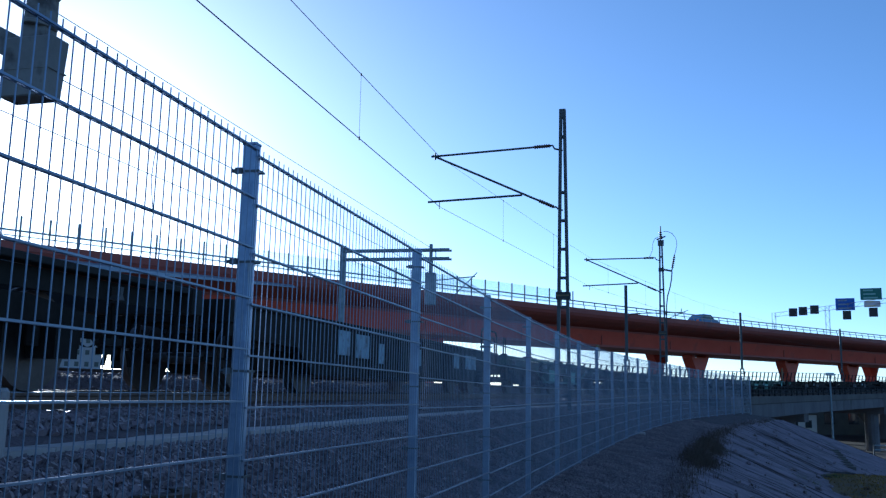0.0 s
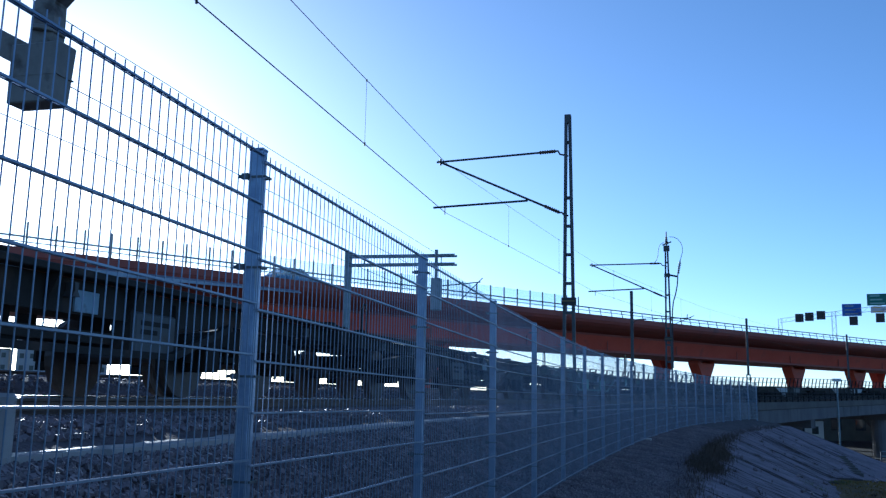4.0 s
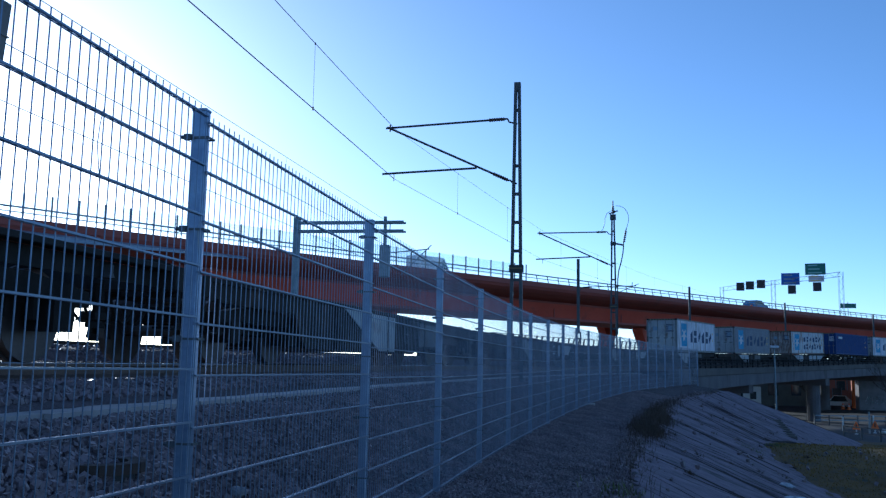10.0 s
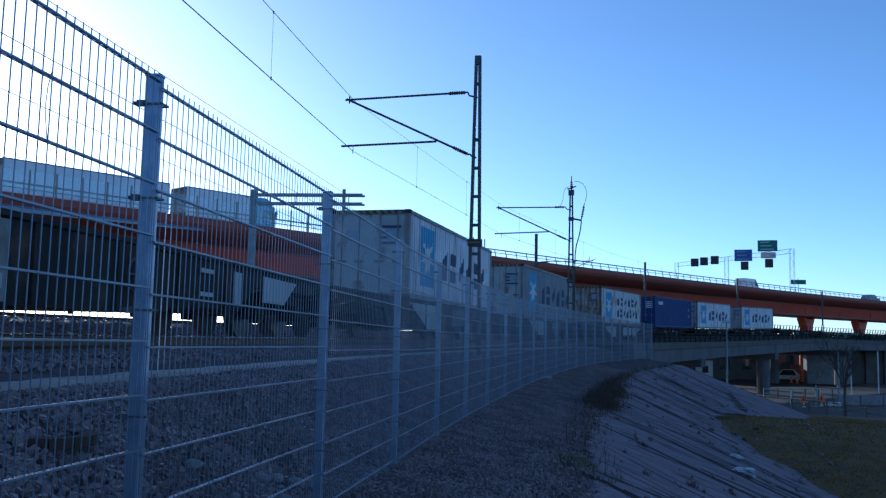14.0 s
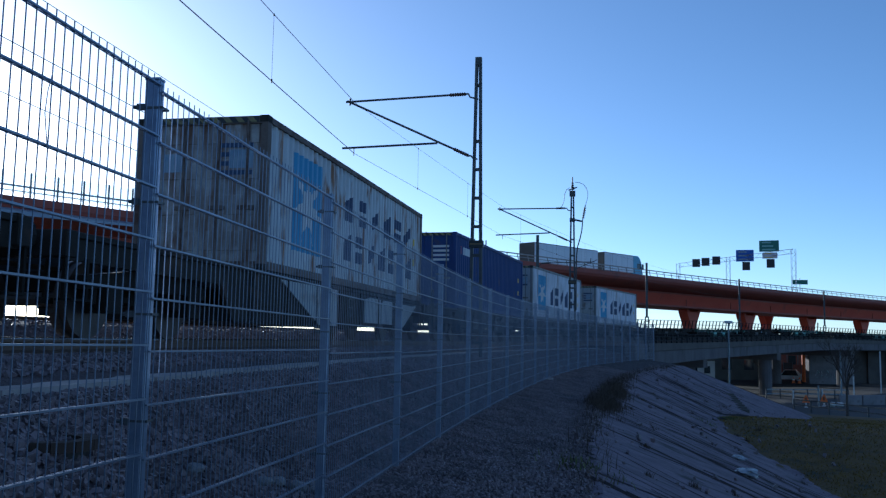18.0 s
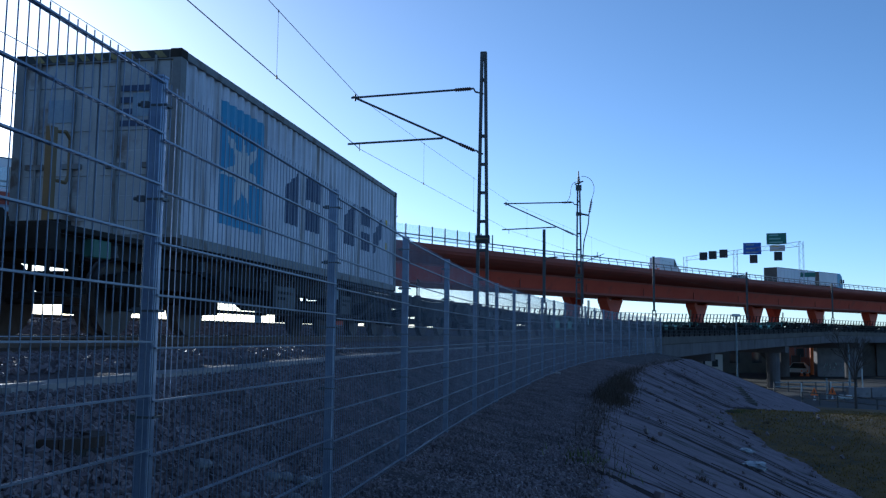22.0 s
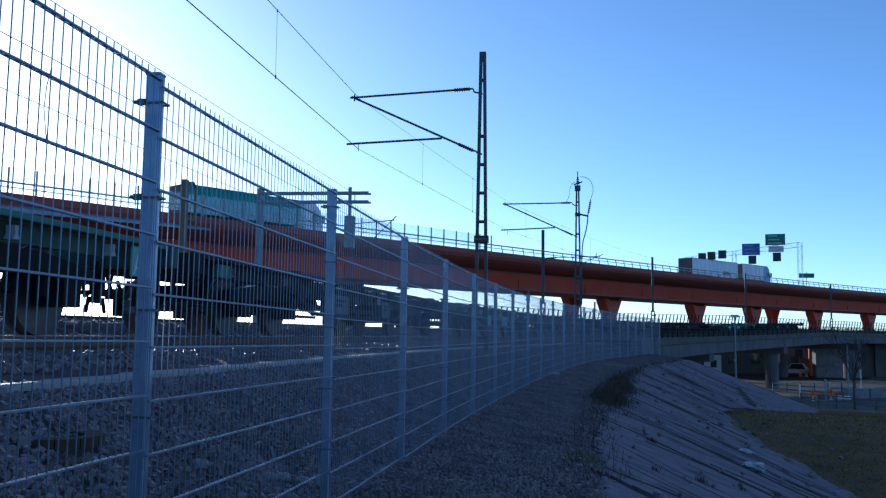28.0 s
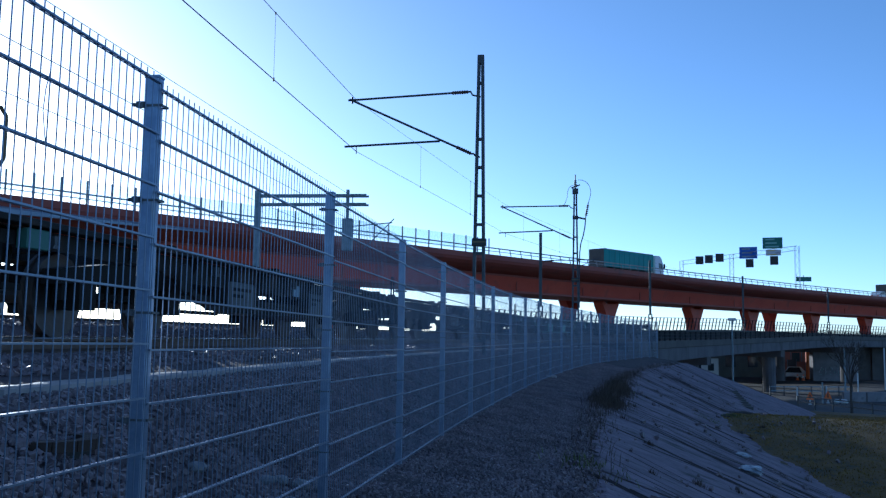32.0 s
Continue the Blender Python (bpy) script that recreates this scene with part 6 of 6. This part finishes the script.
# ---- crumpled pale plastic lying on the slope ----
for x, y, r, lb in ((3.75, 20.6, 0.17, "crumpled white plastic film on the slope"), (3.5, 18.2, 0.26, "crumpled pale plastic film on the slope")):
    b = B()
    bmesh.ops.create_icosphere(b, subdivisions=3, radius=r)
    for v in b.verts:
        q = v.co.copy()
        v.co *= 0.8 + 0.55 * noise.noise(q * 6) + 0.3 * noise.noise(q * 15)
        v.co.z *= 0.4
        v.co.y *= 1.3
    ob = part("crumpled_film", b, FILM, at=Matrix.Translation((x, y, land_z(x, y) + 0.12)))
    tagged(ob, lb, "rubbish", "plastic rubbish")

# ---- street beyond the bridge ----
wall = thing("retaining_wall", "dark concrete retaining wall beyond the street", "wall", kind="structure")
for k in range(6):
    b = B()
    box(b, 37.9 + k * 2.6, 40.46 + k * 2.6, 147.8 - k * 0.5, 148.4 - k * 0.5, STREET - 0.2, 1.2)
    part("wall_panel", b, WALLD, wall)
for k, (x, z, w, h, mat) in enumerate(((39.2, -3.9, 0.12, 1.0, PALE), (39.7, -3.6, 0.9, 0.12, PALE), (40.1, -3.9, 0.12, 0.8, SHED), (42.4, -3.7, 0.14, 1.2, PALEG), (43.1, -3.4, 1.1, 0.14, PALEG), (43.6, -3.9, 0.14, 0.9, PALE))):
    b = B()
    y = 147.8 - int((x - 37.9) / 2.6) * 0.5
    box(b, x - w / 2, x + w / 2, y - 0.03, y - 0.004, z - h / 2, z + h / 2)
    part("paint_stroke", b, mat, wall, "sprayed paint stroke")
soil = B()
for q in ((19.5, 103), (46, 101), (58, 143), (24, 146)):
    soil.verts.new((q[0], q[1], STREET + 0.03))
soil.faces.new(soil.verts[:])
tagged(part("soil_strip", soil, SOIL), "dark bare soil beside the street", "ground", kind="structure")
pier_wall = thing("pier_wall", "grey concrete wall pier with sprayed graffiti", "wall", at=Matrix.Translation((35.2, 139.4, STREET)) @ Matrix.Rotation(0.2, 4, "Z"))
b = B()
box(b, 0, 6.9, 0, 1.2, 0, 4.9)
part("wall_body", b, CONC, pier_wall, bevel=0.04)
stroke_rnd = random.Random(17)
for k in range(26):
    x0, z0 = 0.9 + (k % 13) * 0.34, 0.7 + stroke_rnd.uniform(0, 1.1)
    b = B()
    beam(b, (x0, -0.012, z0), (x0 + stroke_rnd.uniform(-0.3, 0.5), -0.012, z0 + stroke_rnd.uniform(-0.2, 0.8)), 0.016, stroke_rnd.uniform(0.07, 0.14), up=(0, 1, 0))
    part("paint_stroke", b, (PALE, PALEG, SHED)[k % 3], pier_wall, "sprayed paint stroke")
low_wall = thing("low_wall", "low pale concrete wall beside the street", "wall", kind="structure")
for k in range(6):
    b = B()
    box(b, 0, 2.46, 0, 0.35, -0.1, 0.95)
    part("wall_block", b, CONC, low_wall, bevel=0.02, at=Matrix.Translation((26.0 + 2.42 * k, 91.7 + 0.9 * k, STREET)) @ Matrix.Rotation(0.36, 4, "Z"))
notice = thing("notice_board", "white board on posts behind the bridge", "sign", at=Matrix.Translation((38.4, 163, STREET)))
b = B()
box(b, -1.1, 1.1, -0.05, 0.05, 4.2, 5.4)
part("panel", b, PALE, notice)
for x in (-0.9, 0.9):
    b = B()
    box(b, x - 0.07, x + 0.07, 0.055, 0.16, 0, 5.3)
    part("post", b, MASTG, notice)
stair = thing("slope_steps", "dark narrow steps set in the slope sheet", "steps")
for k in range(8):
    f = k / 7
    x, y = 7.95 - 0.5 * f, 46.5 - 6.5 * f
    b = B()
    box(b, x - 0.2, x + 0.2, y - 0.1, y + 0.1, land_z(x, y) - 0.05, land_z(x, y) + 0.13)
    part("step", b, WALLD, stair, bevel=0.015)
pv = car("parked_car", "white parked off-road car on the street below", W_CAR, 4.6, 1.85)
pv.matrix_local = Matrix.Translation((34.2, 148.5, STREET)) @ Matrix.Rotation(radians(164), 4, "Z")
tagged(pv, group="parked vehicles")
yard = thing("yard_fence", "dull sheet fence of a yard behind the bridge", "fence", kind="structure")
for k in range(5):
    b = B()
    box(b, 33.4 + 1.5 * k, 34.86 + 1.5 * k, 161.0, 161.08, STREET + 0.1, STREET + (2.5, 2.4, 2.7, 2.4, 2.6)[k])
    part("sheet", b, (WALLD, BRICKR)[k % 2], yard)
    b = B()
    box(b, 33.34 + 1.5 * k, 33.42 + 1.5 * k, 160.9, 160.98, STREET, STREET + 2.8)
    part("post", b, MASTG, yard)
hut = thing("site_hut", "pale pinkish site hut beyond the bridge", "hut", at=Matrix.Translation((17.6, 141.0, STREET)))
b = B()
box(b, 0, 4.2, 0, 2.4, 0.2, 3.1)
part("body", b, PALE, hut, bevel=0.03)
b = B()
box(b, -0.15, 4.35, -0.15, 2.55, 3.1, 3.25)
part("roof", b, WALLD, hut)
for x in (0.7, 2.6):
    b = B()
    box(b, x, x + 0.9, -0.03, 0.02, 1.2, 2.3)
    part("window", b, WINDOW, hut)
for x, y, h, mat, nm, lb in ((36.2, 146.6, 5.8, ORANGE, "marker_pole", "tall orange marker pole"), (37.2, 147.2, 5.0, PALE, "marker_pole", "tall pale marker pole"), (23.8, 149, 2.4, ORANGE, "marker_pole", "slim orange marker pole"), (37.6, 115.8, 5.2, PALE, "marker_post", "slim pale post beside the street"), (32.8, 110.3, 2.2, PALE, "marker_post", "slim pale post beside the street"), (21.6, 91.6, 1.3, PALE, "marker_post", "slim pale post beside the street"), (26.7, 100.6, 1.1, PALE, "marker_post", "slim pale post beside the street"), (23.1, 88.3, 2.0, MASTG, "marker_post", "slim grey post beside the street")):
    m = thing(nm, lb, "pole", "poles on the street", at=Matrix.Translation((x, y, STREET)))
    b = B()
    bar(b, (0, 0, 0), (0, 0, h), 0.3 if mat is ORANGE and h > 4.5 else 0.24 if h in (2.4, 5.0) else 0.08, 10)
    part("shaft", b, mat, m)
cone = thing("traffic_cone", "orange traffic cone on the street", "cone", "traffic cones", at=Matrix.Translation((33.9, 140, STREET)))
b = B()
bar(b, (0, 0, 0.04), (0, 0, 0.95), 0.26, 12, 0.05)
part("cone_body", b, ORANGE, cone)
b = B()
box(b, -0.31, 0.31, -0.31, 0.31, 0, 0.05)
part("base", b, ORANGE, cone)
b = B()
bar(b, (0, 0, 0.45), (0, 0, 0.66), 0.185, 12, 0.13)
part("band", b, STARW, cone)
copy_thing(cone, Matrix.Translation((33.2, 140.6, STREET)))
warn = thing("warning_sign", "orange triangular warning sign on a white foot", "road sign", "warning signs", at=Matrix.Translation((21.6, 86.8, STREET)) @ Matrix.Rotation(radians(-14), 4, "Z"))
b = B()
tri = [[b.verts.new((x, y, z)) for x, z in ((-0.34, 0.42), (0.34, 0.42), (0.06, 1.12), (-0.06, 1.12))] for y in (-0.02, 0.02)]
b.faces.new(tri[0])
b.faces.new(tri[1][::-1])
for q in range(4):
    b.faces.new((tri[0][q], tri[1][q], tri[1][(q + 1) % 4], tri[0][(q + 1) % 4]))
part("panel", b, ORANGE, warn)
b = B()
box(b, -0.05, 0.05, -0.05, -0.024, 0.55, 0.9)
part("mark", b, BLACK, warn)
b = B()
box(b, -0.14, 0.14, -0.14, 0.14, 0, 0.06)
box(b, -0.06, 0.06, -0.06, 0.06, 0.06, 0.418)
part("foot", b, STARW, warn)
copy_thing(warn, Matrix.Translation((23.8, 89.1, STREET)) @ Matrix.Rotation(radians(-20), 4, "Z"))
for k, (x, y) in enumerate(((24.5, 89.0), (25.15, 88.8))):
    b = B()
    bmesh.ops.create_icosphere(b, subdivisions=3, radius=0.4)
    for v in b.verts:
        v.co *= 0.9 + 0.35 * noise.noise(v.co * 4 + Vector((k * 5, 0, 0)))
        v.co.z *= 0.62
    sack = part("white_sack", b, PALE, at=Matrix.Translation((x, y, STREET + 0.2)), smooth=True)
    tagged(sack, "white sagging sack lying beside the street", "sack", "white sacks")
for k, (xa, ya, xb, yb) in enumerate(((20.6, 99.0, 29.6, 101.5), (19.4, 82.0, 24.9, 70.0))):
    gr = thing("guard_rail", "low steel guard rail beside the street", "guard rail", "guard rails")
    a, c = Vector((xa, ya, STREET)), Vector((xb, yb, STREET))
    for z in (0.55, 1.0):
        b = B()
        beam(b, a + Vector((0, 0, z)), c + Vector((0, 0, z)), 0.07, 0.1)
        part("rail", b, MASTG if k == 0 else MAST, gr)
    for q in range(7):
        p = a.lerp(c, q / 6)
        b = B()
        box(b, p.x - 0.06, p.x + 0.06, p.y - 0.06, p.y + 0.06, STREET, STREET + 1.05)
        part("post", b, MAST, gr)
for x, y, h in ((14.1, 83, 7.6), (26.2, 92, 5.2)):
    lp = thing("street_lamp", "slim grey street lamp", "street lamp", "street lamps", at=Matrix.Translation((x, y, STREET)))
    b = B()
    bar(b, (0, 0, 0), (0, 0, h), 0.11, 8, 0.06)
    part("pole", b, MASTG, lp)
    if h > 6.5:
        b = B()
        box(b, -0.35, 0.35, -0.2, 0.2, h - 0.02, h + 0.22)
        part("lamp_head", b, GALV, lp, bevel=0.04)


def bare_tree(x, y, h, seed):
    rnd = random.Random(seed)
    t = thing("bare_tree", "leafless young street tree", "tree", "street trees", at=Matrix.Translation((x, y, STREET)))
    trunk, twigs = B(), B()

    def grow(p, d, length, r, depth):
        q = p + d * length
        bar(trunk if depth < 2 else twigs, p, q, r, 6 if depth < 3 else 3, r * 0.65)
        if depth < 5:
            for _ in range(3 if depth else 4):
                e = (d + Vector((rnd.uniform(-0.75, 0.75), rnd.uniform(-0.75, 0.75), rnd.uniform(-0.1, 0.45)))).normalized()
                grow(p + d * length * rnd.uniform(0.6, 1.0), e, length * rnd.uniform(0.55, 0.78), r * 0.62, depth + 1)
    grow(Vector((0, 0, 0)), Vector((0, 0, 1)), h * 0.36, 0.11, 0)
    part("trunk", trunk, BARK, t)
    part("crown", twigs, BARK, t)


bare_tree(22.0, 75.7, 7.4, 3)
bare_tree(23.0, 112.7, 7.0, 8)


def house(x, y, w, d, h, mat, rows, cols, label, rz=0.0):
    hs = thing("building", label, "building", "far buildings", at=Matrix.Translation((x, y, STREET)) @ Matrix.Rotation(rz, 4, "Z"))
    b = B()
    box(b, -w / 2, w / 2, -d / 2, d / 2, 0, h)
    part("wall", b, mat, hs)
    b = B()
    box(b, -w / 2 - 0.2, w / 2 + 0.2, -d / 2 - 0.2, d / 2 + 0.2, h, h + 0.3)
    part("roof", b, WALLD, hs)
    for r in range(rows):
        for c in range(cols):
            b = B()
            x0 = -w / 2 + w * (c + 0.3) / cols
            z0 = h * (r + 0.35) / rows
            box(b, x0, x0 + w * 0.42 / cols, -d / 2 - 0.05, -d / 2 + 0.02, z0, z0 + h * 0.4 / rows)
            part("window", b, SHED if mat is HAZE else WINDOW, hs)


house(40, 172, 36, 10, 5.2, BRICKR, 1, 9, "low brick-red building behind the viaduct", 0.5)
house(19, 150, 22, 8, 4.6, SHED, 1, 5, "low dull green-grey shed behind the bridge", 0.5)
house(-157, 205, 22, 12, 18.4, HAZE, 6, 9, "tall pale apartment block far beyond the tracks", 0.65)
house(-174, 196, 12, 12, 15.5, HAZE, 5, 5, "pale apartment block far beyond the tracks", 0.65)
house(-80, 105, 14, 9, 6.0, PALE, 2, 5, "pale building beyond the viaduct", 0.7)
house(-30, 210, 60, 14, 6.5, WALLD, 2, 14, "long dark building far beyond the tracks", 0.1)


# ---- what moves ----
def motions():
    times = [i * 1.0 for i in range(33)]
    for ob, s13, z in MOVES:
        rows = []
        for t in times:
            s = s13 - shift(t)
            a, _ = track_at(s - 4.5)
            c, _ = track_at(s + 4.5)
            h = math.atan2(c.y - a.y, c.x - a.x)
            pitch = math.atan2(c.z - a.z, 9.0)
            mid = (a + c) / 2
            rows.append((t, Matrix.Translation((mid.x, mid.y, mid.z + z)) @ Matrix.Rotation(h, 4, "Z") @ Matrix.Rotation(-pitch, 4, "Y")))
        walk(ob, rows)
    for k, (ob, s0, t0, speed, lane) in enumerate(DRIVES):
        lo, hi = S0 + 34 + k * 3.0, S1 - 8 - k * 6.0
        rows = []
        for t in times:
            p, h = via_at(min(max(s0 + speed * (t - t0), lo), hi), lane)
            rows.append((t, Matrix.Translation((p.x, p.y, DECK - 0.25)) @ Matrix.Rotation(h, 4, "Z")))
        walk(ob, rows)


motions()
